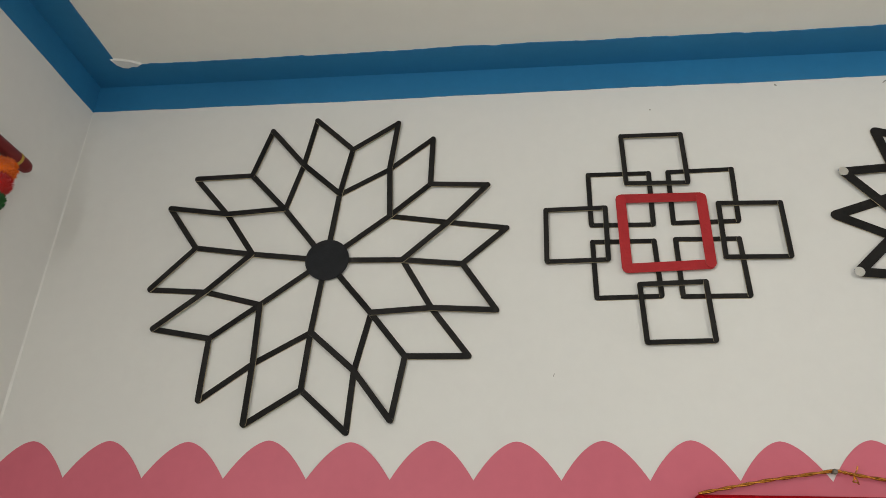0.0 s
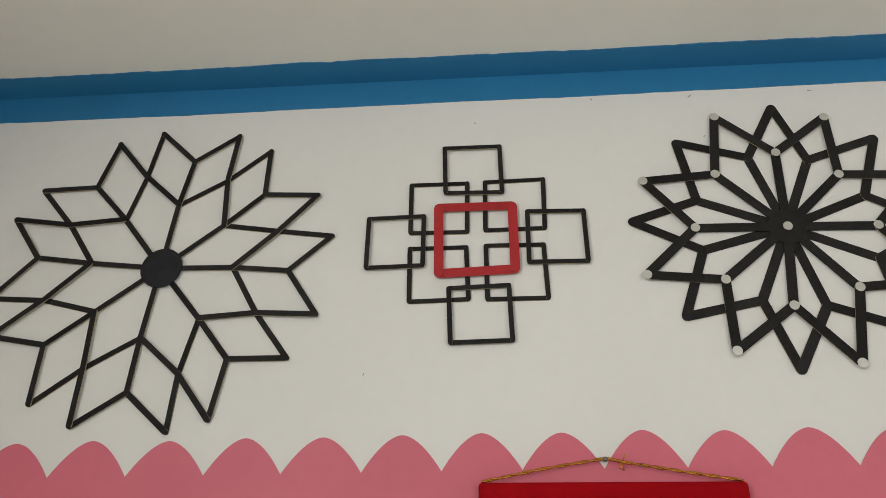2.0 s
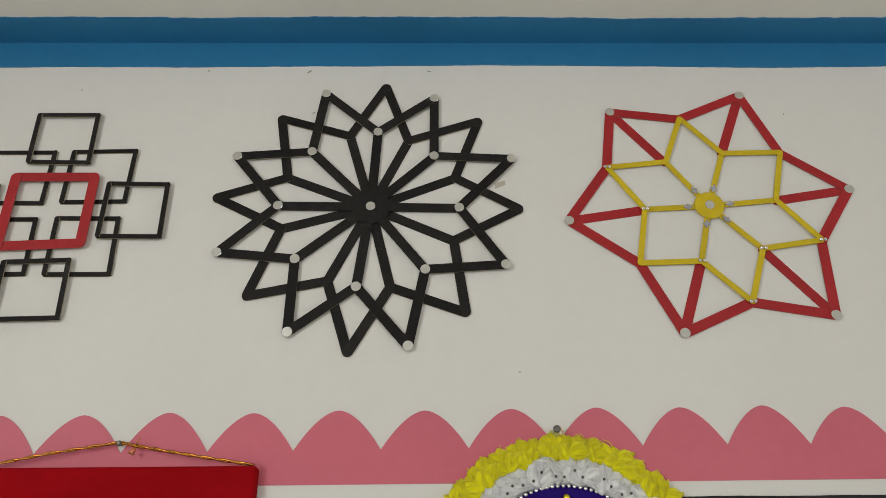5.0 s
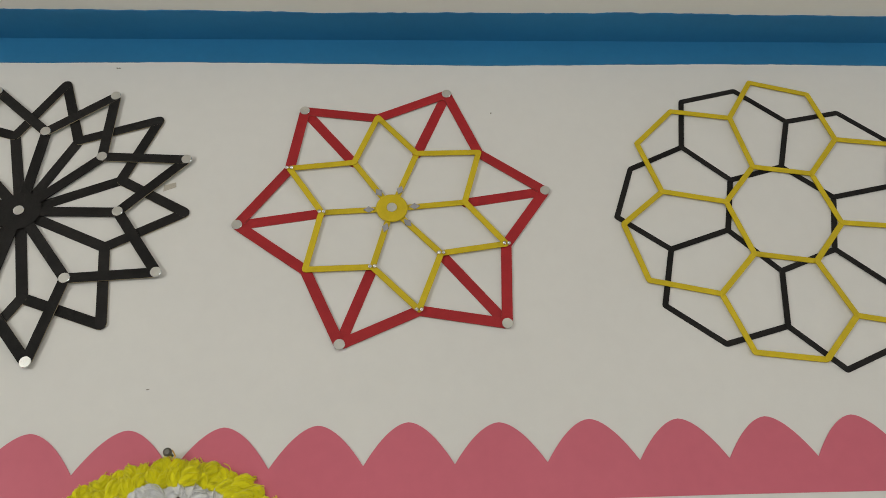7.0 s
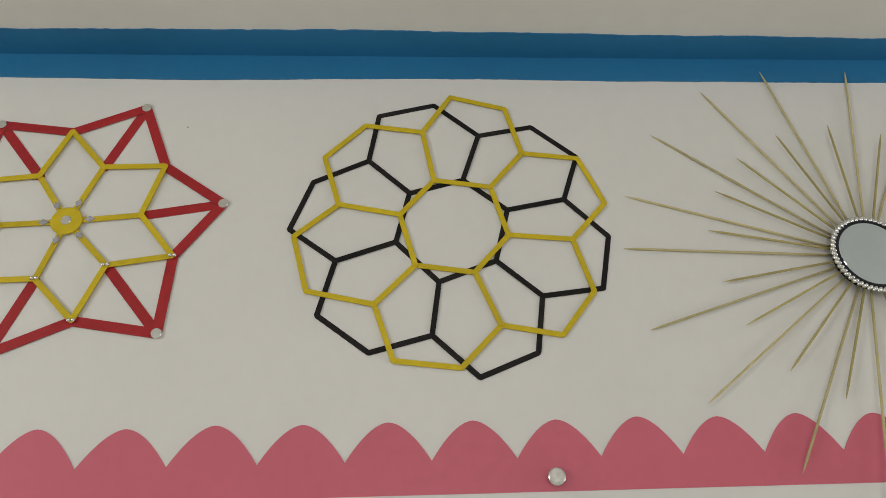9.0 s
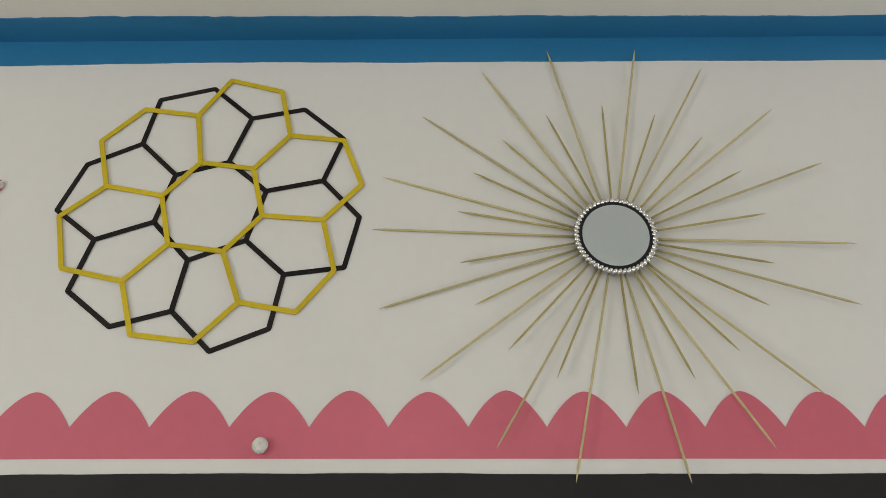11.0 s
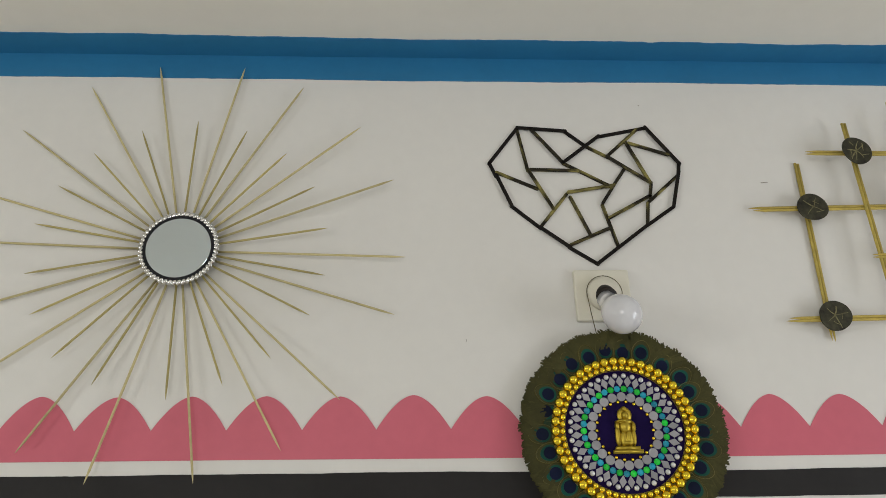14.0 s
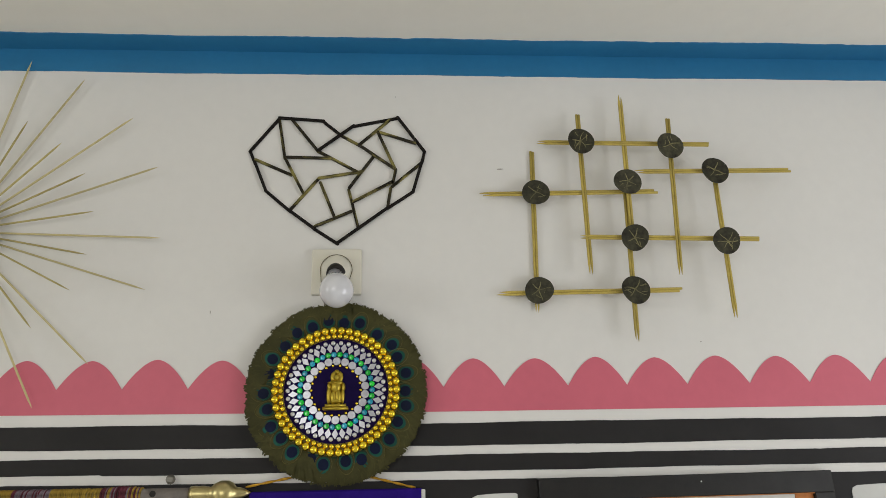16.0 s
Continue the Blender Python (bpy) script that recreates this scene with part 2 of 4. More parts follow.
def lathe_bm(profile, seg=20):
    """A turned solid about the y axis; profile of (radius, y)."""
    bm = bmesh.new()
    rings = []
    for r, y in profile:
        if r < 1e-6:
            rings.append([bm.verts.new((0, y, 0))])
        else:
            rings.append([bm.verts.new((r * math.cos(2 * math.pi * i / seg), y, r * math.sin(2 * math.pi * i / seg))) for i in range(seg)])
    for a, b in zip(rings, rings[1:]):
        for i in range(seg):
            j = (i + 1) % seg
            q = [a[i % len(a)], a[j % len(a)], b[j % len(b)], b[i % len(b)]]
            q = list(dict.fromkeys(q))
            if len(q) > 2:
                bm.faces.new(q)
    return bm


def tube_bm(points, radius, seg=6, taper=None, bm=None):
    bm = bm or bmesh.new()
    pts = [Vector(p) for p in points]
    rings = []
    for i, p in enumerate(pts):
        d = (pts[min(i + 1, len(pts) - 1)] - pts[max(i - 1, 0)]).normalized()
        u = d.cross(Vector((0.31, 0.92, 0.23))).normalized()
        v = d.cross(u)
        r = radius * (taper(i / (len(pts) - 1)) if taper else 1)
        rings.append([bm.verts.new(p + r * (math.cos(2 * math.pi * k / seg) * u + math.sin(2 * math.pi * k / seg) * v)) for k in range(seg)])
    for a, b in zip(rings, rings[1:]):
        for k in range(seg):
            bm.faces.new((a[k], a[(k + 1) % seg], b[(k + 1) % seg], b[k]))
    bm.faces.new(rings[0])
    bm.faces.new(list(reversed(rings[-1])))
    return bm


MESHES = {}


def shared(key, build):
    if key not in MESHES:
        MESHES[key] = build()
    return MESHES[key]


def stick_mesh(length, width, thick, mat, edged):
    """A craft stick along x, with round ends and lightly eased faces."""
    r, half = width / 2, length / 2 - width / 2
    ring = [(half + r * math.cos(a), r * math.sin(a)) for a in [math.pi * (i / 5 - 0.5) for i in range(6)]]
    ring += [(-x, -z) for x, z in ring]
    bm = prism_bm(ring, -thick, 0)
    me = mesh_of("stick", bm, mat)
    edge = {"black_painted_wood": BAREW, "red_painted_wood": REDE}.get(mat.name)
    if edge and edged:
        # the narrow sides stay unpainted wood
        me.materials.append(edge)
        for p in me.polygons:
            p.material_index = 1 if abs(p.normal.z) > 0.95 else 0
    return me


def stick(parent, a, b, width, depth, mat, thick=0.002, lap=0.8, name="stick", edged=False):
    """A stick from node a to node b, in centimetres from the thing's middle, its back at that depth from the wall."""
    ax, az, bx, bz = a[0] / 100, a[1] / 100, b[0] / 100, b[1] / 100
    length = math.hypot(bx - ax, bz - az) + width * lap
    length = round(length * 500) / 500
    me = shared((name, length, width, thick, mat.name, edged), lambda: stick_mesh(length, width, thick, mat, edged))
    ang = math.atan2(bz - az, bx - ax)
    return place(name, me, parent, Matrix.Translation(((ax + bx) / 2, -depth, (az + bz) / 2)) @ Matrix.Rotation(-ang, 4, "Y"))


def disc_mesh(name, radius, thick, mat, seg=24, dome=0.0):
    prof = [(0, 0), (radius, 0), (radius, -thick * 0.7), (radius * 0.94, -thick), (0, -thick - dome)]
    return mesh_of(name, lathe_bm(prof, seg), mat)


def at2(x, z, depth):
    """A place in centimetres across and up from the thing's middle."""
    return Matrix.Translation((x / 100, -depth, z / 100))


def ball_mesh(name, radius, mat, flat=1.0, sub=2):
    bm = bmesh.new()
    bmesh.ops.create_icosphere(bm, subdivisions=sub, radius=radius)
    bmesh.ops.scale(bm, vec=(1, flat, 1), verts=bm.verts)
    return mesh_of(name, bm, mat, True)


# ---- the room ----
T = 0.2
structure("floor", box_bm(-T, ROOM_X + T, ROOM_Y - T, T, -0.15, 0), FLOOR, "pale tiled floor of the room", "floor")


def wobble(x, k, amp):
    return amp * (math.sin(x * 7.3 + k) + 0.6 * math.sin(x * 17.1 + 2.1 * k) + 0.4 * math.sin(x * 41.0 + 3.7 * k))


def ragged(x, k, amp):
    """The shaky edge that a brush leaves, with a drip or a gap now and then."""
    fine = noise.noise(Vector((x * 55, k * 3.1, 0.0))) + 0.6 * noise.noise(Vector((x * 160, k * 5.3, 4.0)))
    gap = max(0.0, noise.noise(Vector((x * 28, k * 7.7, 9.0))) - 0.45) * 7
    return amp * (fine + gap)


ceil_bm = box_bm(-T, ROOM_X + T, ROOM_Y - T, T, ROOM_Z, ROOM_Z + 0.15)
structure("ceiling", ceil_bm, CEIL, "off-white painted plaster ceiling", "ceiling")
structure("wall_north", box_bm(-T, ROOM_X + T, 0, T, 0, ROOM_Z), WALL, "off-white painted plaster wall with crafts", "wall")


def wall_with_opening(name, along, at, a0, a1, w0, w1, z0, z1, label):
    """A wall with one window opening; along is the axis it runs on, at the place of its inner face, outward its outer side."""
    bm = bmesh.new()
    out = -T if at <= 0 else T
    pieces = [(a0, w0, 0, ROOM_Z), (w1, a1, 0, ROOM_Z), (w0, w1, 0, z0), (w0, w1, z1, ROOM_Z)]
    for p0, p1, q0, q1 in pieces:
        lo, hi = min(at, at + out), max(at, at + out)
        piece = box_bm(lo, hi, p0, p1, q0, q1) if along == "y" else box_bm(p0, p1, lo, hi, q0, q1)
        me = bpy.data.meshes.new("piece")
        piece.to_mesh(me)
        piece.free()
        bm.from_mesh(me)
        bpy.data.meshes.remove(me)
    return structure(name, bm, WALL, label, "wall")


wall_with_opening("wall_west", "y", 0.0, ROOM_Y, 0.0, -2.9, -1.8, 1.365, 2.415, "off-white side wall with a window opening")
wall_with_opening("wall_east", "y", ROOM_X, ROOM_Y, 0.0, -1.9, -0.9, 0.6, 2.0, "off-white end wall with a window opening")
wall_with_opening("wall_south", "x", ROOM_Y, 0.0, ROOM_X, 2.45, 3.75, 1.32, 2.42, "off-white back wall with a window opening")


def painted_strip(name, x0, x1, low, high, mat, label, steps=110, proud=0.0015):
    """A painted strip on the long wall between two edges given as functions of x."""
    bm = bmesh.new()
    cols = []
    for i in range(steps + 1):
        x = x0 + (x1 - x0) * i / steps
        cols.append([bm.verts.new((x, y, z)) for y in (-proud, 0.0004) for z in (low(x), high(x))])
    for a, b in zip(cols, cols[1:]):
        bm.faces.new((a[0], b[0], b[1], a[1]))
        bm.faces.new((a[1], b[1], b[3], a[3]))
        bm.faces.new((a[2], b[2], b[0], a[0]))
    bm.faces.new(cols[0])
    bm.faces.new(cols[-1])
    return structure(name, bm, mat, label, "painted band")


def curve(knots):
    xs, ys = zip(*knots)
    return lambda x: float(np.interp(x, xs, ys))


# the hand-painted lower edge of the blue band drifts by a few millimetres
band_low = curve([(0, 2.4945), (0.5, 2.496), (1.2, 2.499), (1.7, 2.502), (2.0, 2.502), (2.25, 2.4985), (2.5, 2.4995), (2.75, 2.503), (3.1, 2.501), (3.5, 2.499), (3.9, 2.499), (4.5, 2.5), (6.4, 2.5)])
BAND = 2.5
painted_strip("trim_blue_wall", 0.0, ROOM_X, lambda x: band_low(x) + wobble(x, 1, 0.0007) + ragged(x, 1, 0.0006), lambda x: ROOM_Z, BLUE, "glossy blue painted band along the top of the wall", 1200)
bm = bmesh.new()
n_y = 60
cols = []
for i in range(n_y + 1):
    y = -0.0015 + (ROOM_Y + 0.0015) * i / n_y
    cols.append([bm.verts.new((x, y, z)) for x in (0.0015, -0.0004) for z in (BAND - 0.0055 + wobble(-y, 2, 0.0008), ROOM_Z)])
for a, b in zip(cols, cols[1:]):
    bm.faces.new((a[0], b[0], b[1], a[1]))
    bm.faces.new((a[2], b[2], b[0], a[0]))
structure("trim_blue_side_wall", bm, BLUE, "glossy blue painted band along the top of the side wall", "painted band")
# blue margin on the ceiling, with the uneven lip of white plaster beside it
bm = bmesh.new()
outer, inner = [], []
for i in range(n_y + 1):
    y = ROOM_Y + (-0.066 - ROOM_Y) * i / n_y
    outer.append((0.0015, ROOM_Y + (-0.0015 - ROOM_Y) * i / n_y))
    inner.append((0.072 + wobble(-y, 4, 0.0012), y))
for i in range(1, 901):
    x = 0.0015 + (ROOM_X - 0.0015) * i / 900
    outer.append((x, -0.0015))
    inner.append((max(x, 0.074), -0.062 - 0.004 * math.sin(x * 1.1) - 0.0045 * math.exp(-((x - 2.8) / 0.45) ** 2) + wobble(x, 5, 0.0012) + ragged(x, 5, 0.0012)))
lo = [(bm.verts.new((*o, ROOM_Z - 0.002)), bm.verts.new((*q, ROOM_Z - 0.002)), bm.verts.new((*q, ROOM_Z + 0.001))) for o, q in zip(outer, inner)]
for a, b in zip(lo, lo[1:]):
    for k in (0, 1):
        if len({a[k].co.to_tuple(5), b[k].co.to_tuple(5), b[k + 1].co.to_tuple(5), a[k + 1].co.to_tuple(5)}) == 4:
            bm.faces.new((a[k], b[k], b[k + 1], a[k + 1]))
structure("trim_blue_ceiling", bm, BLUE, "glossy blue painted margin round the ceiling", "painted band")


# a smear of plaster that ran over the inner corner of the blue margin
bm = bmesh.new()
smear = [(0.066, -0.082), (0.071, -0.066), (0.080, -0.058), (0.090, -0.0565), (0.099, -0.0600), (0.108, -0.0590), (0.118, -0.0640), (0.106, -0.0720), (0.086, -0.0780)]
low_ring = [bm.verts.new((x, y, ROOM_Z - 0.0042)) for x, y in smear]
top_ring = [bm.verts.new((0.09 + (x - 0.09) * 1.12, -0.067 + (y + 0.067) * 1.12, ROOM_Z + 0.0004)) for x, y in smear]
bm.faces.new(low_ring)
for i in range(len(smear)):
    j = (i + 1) % len(smear)
    bm.faces.new((low_ring[i], low_ring[j], top_ring[j], top_ring[i]))
structure("trim_plaster_smear", bm, FILLER, "pale plaster smear over the corner of the blue margin", "plaster smear")

bm = bmesh.new()
rows_ = []
for i in range(121):
    z = 1.2 + (2.493 - 1.2) * i / 120
    w = 0.0024 + wobble(z, 6, 0.0006) + ragged(z, 6, 0.0006)
    rows_.append([bm.verts.new(p) for p in ((-0.0004, -w, z), (w * 0.42, -w * 0.42, z), (w, 0.0004, z))])
for a, b in zip(rows_, rows_[1:]):
    for k in (0, 1):
        bm.faces.new((a[k], a[k + 1], b[k + 1], b[k]))
structure("trim_corner", bm, FILLER, "pale filler worked into the corner of the walls", "filler seam")


pink_low = curve([(0, 1.764), (1.5, 1.766), (2.6, 1.768), (3.6, 1.763), (4.4, 1.757), (5.3, 1.755), (6.4, 1.752)])
valley_z = curve([(0, 1.799), (0.7, 1.805), (1.1, 1.810), (2.1, 1.816), (3.3, 1.811), (4.5, 1.803), (5.3, 1.801), (6.4, 1.800)])
VALLEYS = [0.005, 0.132, 0.259, 0.387, 0.514, 0.639, 0.761, 0.886, 1.009, 1.131, 1.2525, 1.374, 1.495, 1.619, 1.744, 1.869, 1.993, 2.115, 2.235, 2.358, 2.482, 2.604, 2.7265, 2.849, 2.971, 3.092, 3.214, 3.334, 3.455, 3.575, 3.697, 3.8175, 3.94, 4.062, 4.184, 4.306, 4.427, 4.546, 4.672, 4.79, 4.912, 5.039, 5.163, 5.289]
while VALLEYS[-1] < ROOM_X:
    VALLEYS.append(VALLEYS[-1] + 0.123)


def scallop(x):
    """The scalloped upper edge of the pink band: a row of pointed arches with round heads."""
    x = min(max(x, VALLEYS[0]), VALLEYS[-1])
    i = max(k for k, v in enumerate(VALLEYS) if v <= x)
    if i == len(VALLEYS) - 1:
        return valley_z(x)
    a, b = VALLEYS[i], VALLEYS[i + 1]
    u = abs(2 * (x - a) / (b - a) - 1)
    tall = 0.0555 + 0.0012 * math.sin(i * 2.7)
    return valley_z(x) + tall * (1 - u ** 1.75)


bm = bmesh.new()
cols = []
for a, b in zip(VALLEYS, VALLEYS[1:]):
    for k in range(20):
        x = a + (b - a) * k / 20
        if 0 <= x <= ROOM_X:
            cols.append([bm.verts.new(p) for p in ((x, -0.0015, pink_low(x)), (x, -0.0015, scallop(x)), (x, 0.0004, scallop(x)), (x, 0.0004, pink_low(x)))])
for a, b in zip(cols, cols[1:]):
    for k in range(4):
        if k != 2:
            bm.faces.new((a[k], b[k], b[(k + 1) % 4], a[(k + 1) % 4]))
structure("trim_pink_scallops", bm, PINK, "dusky pink scalloped border painted on the wall", "painted border")
for n, (hi, lo_) in enumerate(((0.0215, 0.0635), (0.0805, 0.1095), (0.1255, 0.30))):
    painted_strip(f"trim_black_{n + 1}", 0.0, ROOM_X, lambda x, d=lo_, n=n: pink_low(x) - d + wobble(x, 8 + n, 0.0006) + ragged(x, 8 + n, 0.0003) + (0.0016 if n == 1 and x < 3.80 else 0), lambda x, d=hi, n=n: pink_low(x) - d + wobble(x, 11 + n, 0.0006) - ragged(x, 11 + n, 0.0003), BLACKP, "matt black stripe painted across the wall", 1600)

# window frames behind the camera
for wname, cx, cy, along, w, z0, z1 in (("window_1", -0.1, -2.35, "y", 1.1, 1.365, 2.415), ("window_2", 3.1, ROOM_Y - 0.1, "x", 1.3, 1.32, 2.42), ("window_3", ROOM_X + 0.1, -1.4, "y", 1.0, 0.6, 2.0)):
    win = thing(wname, (cx, cy, z0), "plain brown wooden window frame in the wall", "window", "windows", "structure")
    for u0, u1, v0, v1 in ((-w / 2, -w / 2 + 0.05, 0, z1 - z0), (w / 2 - 0.05, w / 2, 0, z1 - z0), (-w / 2 + 0.05, w / 2 - 0.05, 0, 0.05), (-w / 2 + 0.05, w / 2 - 0.05, z1 - z0 - 0.05, z1 - z0)):
        part("window_frame", box_bm(u0, u1, -0.03, 0.03, v0, v1, 0.004) if along == "x" else box_bm(-0.03, 0.03, u0, u1, v0, v1, 0.004), WOODF, win)

# ---- flower of eight diamonds: thin black sticks round a black disc ----
art = thing("stick_flower", (0.508, 0, 2.1595), "flower of thin black craft sticks round a black disc", "wall art")
P = [(-8.5, 10.1), (1.1, 12.9), (10.4, 8.3), (13.1, -0.2), (8.4, -9.6), (-1.2, -12.8), (-10.3, -7.9), (-13.1, 1.4)]
Q = [(-6.2, 19.3), (9.8, 17.9), (20.7, 6.8), (18.3, -8.9), (6.4, -19.2), (-10.0, -17.9), (-20.1, -5.5), (-18.9, 9.3)]
TA = [(-4.7, 29.1), (17.3, 24.1), (30.5, 5.5), (24.4, -16.9), (6.0, -28.8), (-18.1, -24.0), (-30.3, -4.9), (-26.0, 17.0)]
TB = [(-12.9, 26.9), (10.8, 27.7), (27.3, 13.9), (28.7, -9.4), (12.7, -27.0), (-10.1, -27.8), (-28.1, -12.1), (-29.7, 10.8)]
R = [(-15.5, 17.3), (2.7, 22.2), (17.2, 14.4), (23.1, -1.1), (14.4, -16.9), (-1.7, -22.3), (-18.1, -13.8), (-23.5, 2.8)]
W = 0.0098
for i in range(8):
    j = (i + 1) % 8
    stick(art, (0, 0), P[i], W, 0.0024, BLACKW, 0.0025, edged=True)
    stick(art, P[i], R[i], W, 0.0025, BLACKW, 0.0025, edged=True)
    stick(art, P[i], Q[i], W, 0.0000, BLACKW, 0.0025, edged=True)
    stick(art, P[j], Q[i], W, 0.0049, BLACKW, 0.0025, edged=True)
    stick(art, Q[i], TA[i], W, 0.0002, BLACKW, 0.0025, edged=True)
    stick(art, Q[i], TB[i], W, 0.0051, BLACKW, 0.0025, edged=True)
OUTER = [(TA[7], TB[0]), (TA[0], TB[1]), (TA[1], TB[2]), (TA[2], TB[3]), (TA[3], TB[4]), (TA[4], TB[5]), (TA[5], TB[6]), (TA[6], TB[7])]
for i, (s, e) in enumerate(OUTER):
    stick(art, R[i], s, W, 0.0027, BLACKW, 0.0025, edged=True)
    stick(art, R[i], e, W, 0.0029, BLACKW, 0.0025, edged=True)
place("center_disc", disc_mesh("center_disc", 0.0375, 0.003, BLACKC, 40), art, at2(0.2, 0, 0.0050), "matt black card disc")

# ---- cross of squares ----
art = thing("stick_squares", (1.0695, 0, 2.1985), "cross of overlapping black stick squares with one red square", "wall art")
SQUARES = [
    [(-5.8, 19.0), (4.3, 19.0), (4.5, 9.2), (-5.6, 9.4)], [(-11.8, 11.5), (-1.7, 11.5), (-1.8, 1.6), (-11.8, 1.7)],
    [(1.5, 11.6), (11.9, 11.8), (11.7, 1.9), (1.4, 1.8)], [(-19.2, 4.6), (-9.4, 4.8), (-9.5, -4.8), (-19.3, -5.0)],
    [(8.8, 5.1), (18.5, 4.9), (18.6, -4.8), (8.7, -4.7)], [(-11.8, -1.4), (-2.0, -1.4), (-1.7, -11.1), (-11.7, -11.3)],
    [(1.4, -1.2), (11.3, -1.3), (11.6, -11.2), (1.5, -11.2)], [(-5.0, -9.2), (5.1, -8.9), (5.4, -18.6), (-4.7, -18.8)],
]
for k, sq in enumerate(SQUARES):
    base = 0.0 if k in (1, 2, 5, 6) else 0.0043
    for i in range(4):
        stick(art, sq[i], sq[(i + 1) % 4], 0.0082, base + 0.0021 * (i % 2), BLACKW, 0.0022, edged=True)
red = [(-6.8, 6.3), (6.2, 6.3), (6.3, -6.0), (-6.7, -6.5)]
for i in range(4):
    stick(art, red[i], red[(i + 1) % 4], 0.0165, 0.0066 + 0.0015 * (i % 2), REDW, 0.0016, edged=True)

# ---- sixteen-pointed flower of wide black sticks with little mirrors ----
art = thing("wide_stick_flower", (1.592, 0, 2.2048), "sixteen-pointed flower of wide black craft sticks with round mirror dots", "wall art")
P = [(0.8, 14.7), (6.1, 13.1), (10.5, 9.8), (14.0, 5.6), (14.6, -0.3), (13.6, -6.2), (9.0, -11.4), (3.5, -14.3), (-1.8, -14.3), (-6.4, -13.2), (-11.7, -9.5), (-14.4, -3.9), (-15.2, 0.2), (-14.1, 5.7), (-10.3, 10.7), (-4.0, 14.1)]
TIP = [(2.0, 24.7), (10.6, 21.9), (18.3, 17.2), (23.7, 9.2), (24.6, -0.4), (21.8, -10.6), (15.3, -18.6), (6.4, -24.0), (-2.7, -24.9), (-11.9, -21.7), (-18.8, -15.7), (-24.2, -8.3), (-25.6, 1.9), (-22.9, 9.8), (-16.1, 17.8), (-8.6, 22.9)]
W = 0.0158
dot = disc_mesh("mirror_dot", 0.0082, 0.002, MIRRORD, 20)
for i in range(16):
    low = i % 2 == 1
    d = 0.0 if low else 0.0032
    stick(art, (0, 0), P[i], W, d + 0.00005 * i, BLACKW, 0.0015)
    stick(art, P[i], TIP[(i - 1) % 16], W, d + 0.0015, BLACKW, 0.0015, edged=True)
    stick(art, P[i], TIP[(i + 1) % 16], W, d + 0.0016, BLACKW, 0.0015, edged=True)
    if not low:
        place("mirror_dot", dot, art, at2(*P[i], d + 0.0031), "small round mirror")
    else:
        place("mirror_dot", dot, art, at2(*TIP[i], 0.0063), "small round mirror")
place("center_disc", disc_mesh("center_disc", 0.032, 0.0005, BLACKW, 40), art, at2(0, 0, 0.0052))
place("mirror_dot", dot, art, at2(0, 0, 0.0062), "small round mirror")

# ---- red and yellow star ----
art = thing("stick_star", (2.153, 0, 2.2046), "six-pointed star of red and yellow craft sticks with mirror dots", "wall art")
P = [(-6.0, 8.6), (4.0, 10.3), (11.4, 1.1), (7.4, -7.9), (-2.9, -10.1), (-10.8, -0.6)]
Q = [(-16.2, 7.5), (-2.3, 17.6), (14.1, 10.5), (17.4, -6.4), (3.9, -17.1), (-12.8, -10.4)]
TIP = [(-14.4, 19.1), (9.3, 22.7), (24.3, 3.2), (16.6, -19.3), (-7.4, -22.1), (-23.5, -2.6)]
bead = ball_mesh("bead", 0.0033, SILVER)
sequin_bm = prism_bm([(-0.0085, 0), (0, 0.0055), (0.0085, 0), (0, -0.0055)], -0.0015, 0)
sequin = mesh_of("sequin", sequin_bm, PEARL)
for i in range(6):
    j = (i + 1) % 6
    stick(art, TIP[i], P[i], 0.016, 0.0, REDW, 0.0015, lap=0.7, edged=True)
    stick(art, TIP[i], Q[i], 0.016, 0.0015, REDW, 0.0015, lap=0.7, edged=True)
    stick(art, TIP[i], Q[j], 0.016, 0.0016, REDW, 0.0015, lap=0.7, edged=True)
    stick(art, (0, 0), P[i], 0.0092, 0.0031, YELW, 0.0014)
    stick(art, P[i], Q[i], 0.0092, 0.0045, YELW, 0.0014)
    stick(art, P[i], Q[j], 0.0092, 0.0046, YELW, 0.0014)
    place("mirror_dot", dot, art, at2(TIP[i][0], TIP[i][1], 0.0031), "small round mirror")
    ang = math.atan2(P[i][1], P[i][0])
    place("sequin", sequin, art, at2(3.55 * math.cos(ang), 3.55 * math.sin(ang), 0.0046) @ Matrix.Rotation(-ang, 4, "Y"), "white diamond-shaped sequin")
for x, z in (Q[0], P[5], P[4], P[3], Q[3], Q[4]):
    place("bead", bead, art, at2(x - 0.35, z, 0.0075), "tiny silver bead")
    place("bead", bead, art, at2(x + 0.35, z, 0.0075), "tiny silver bead")
place("center_disc", disc_mesh("center_disc", 0.0245, 0.003, YELW, 36), art, at2(0, 0, 0.0046), "yellow painted disc")
place("mirror_dot", dot, art, at2(0, 0, 0.0076), "small round mirror")

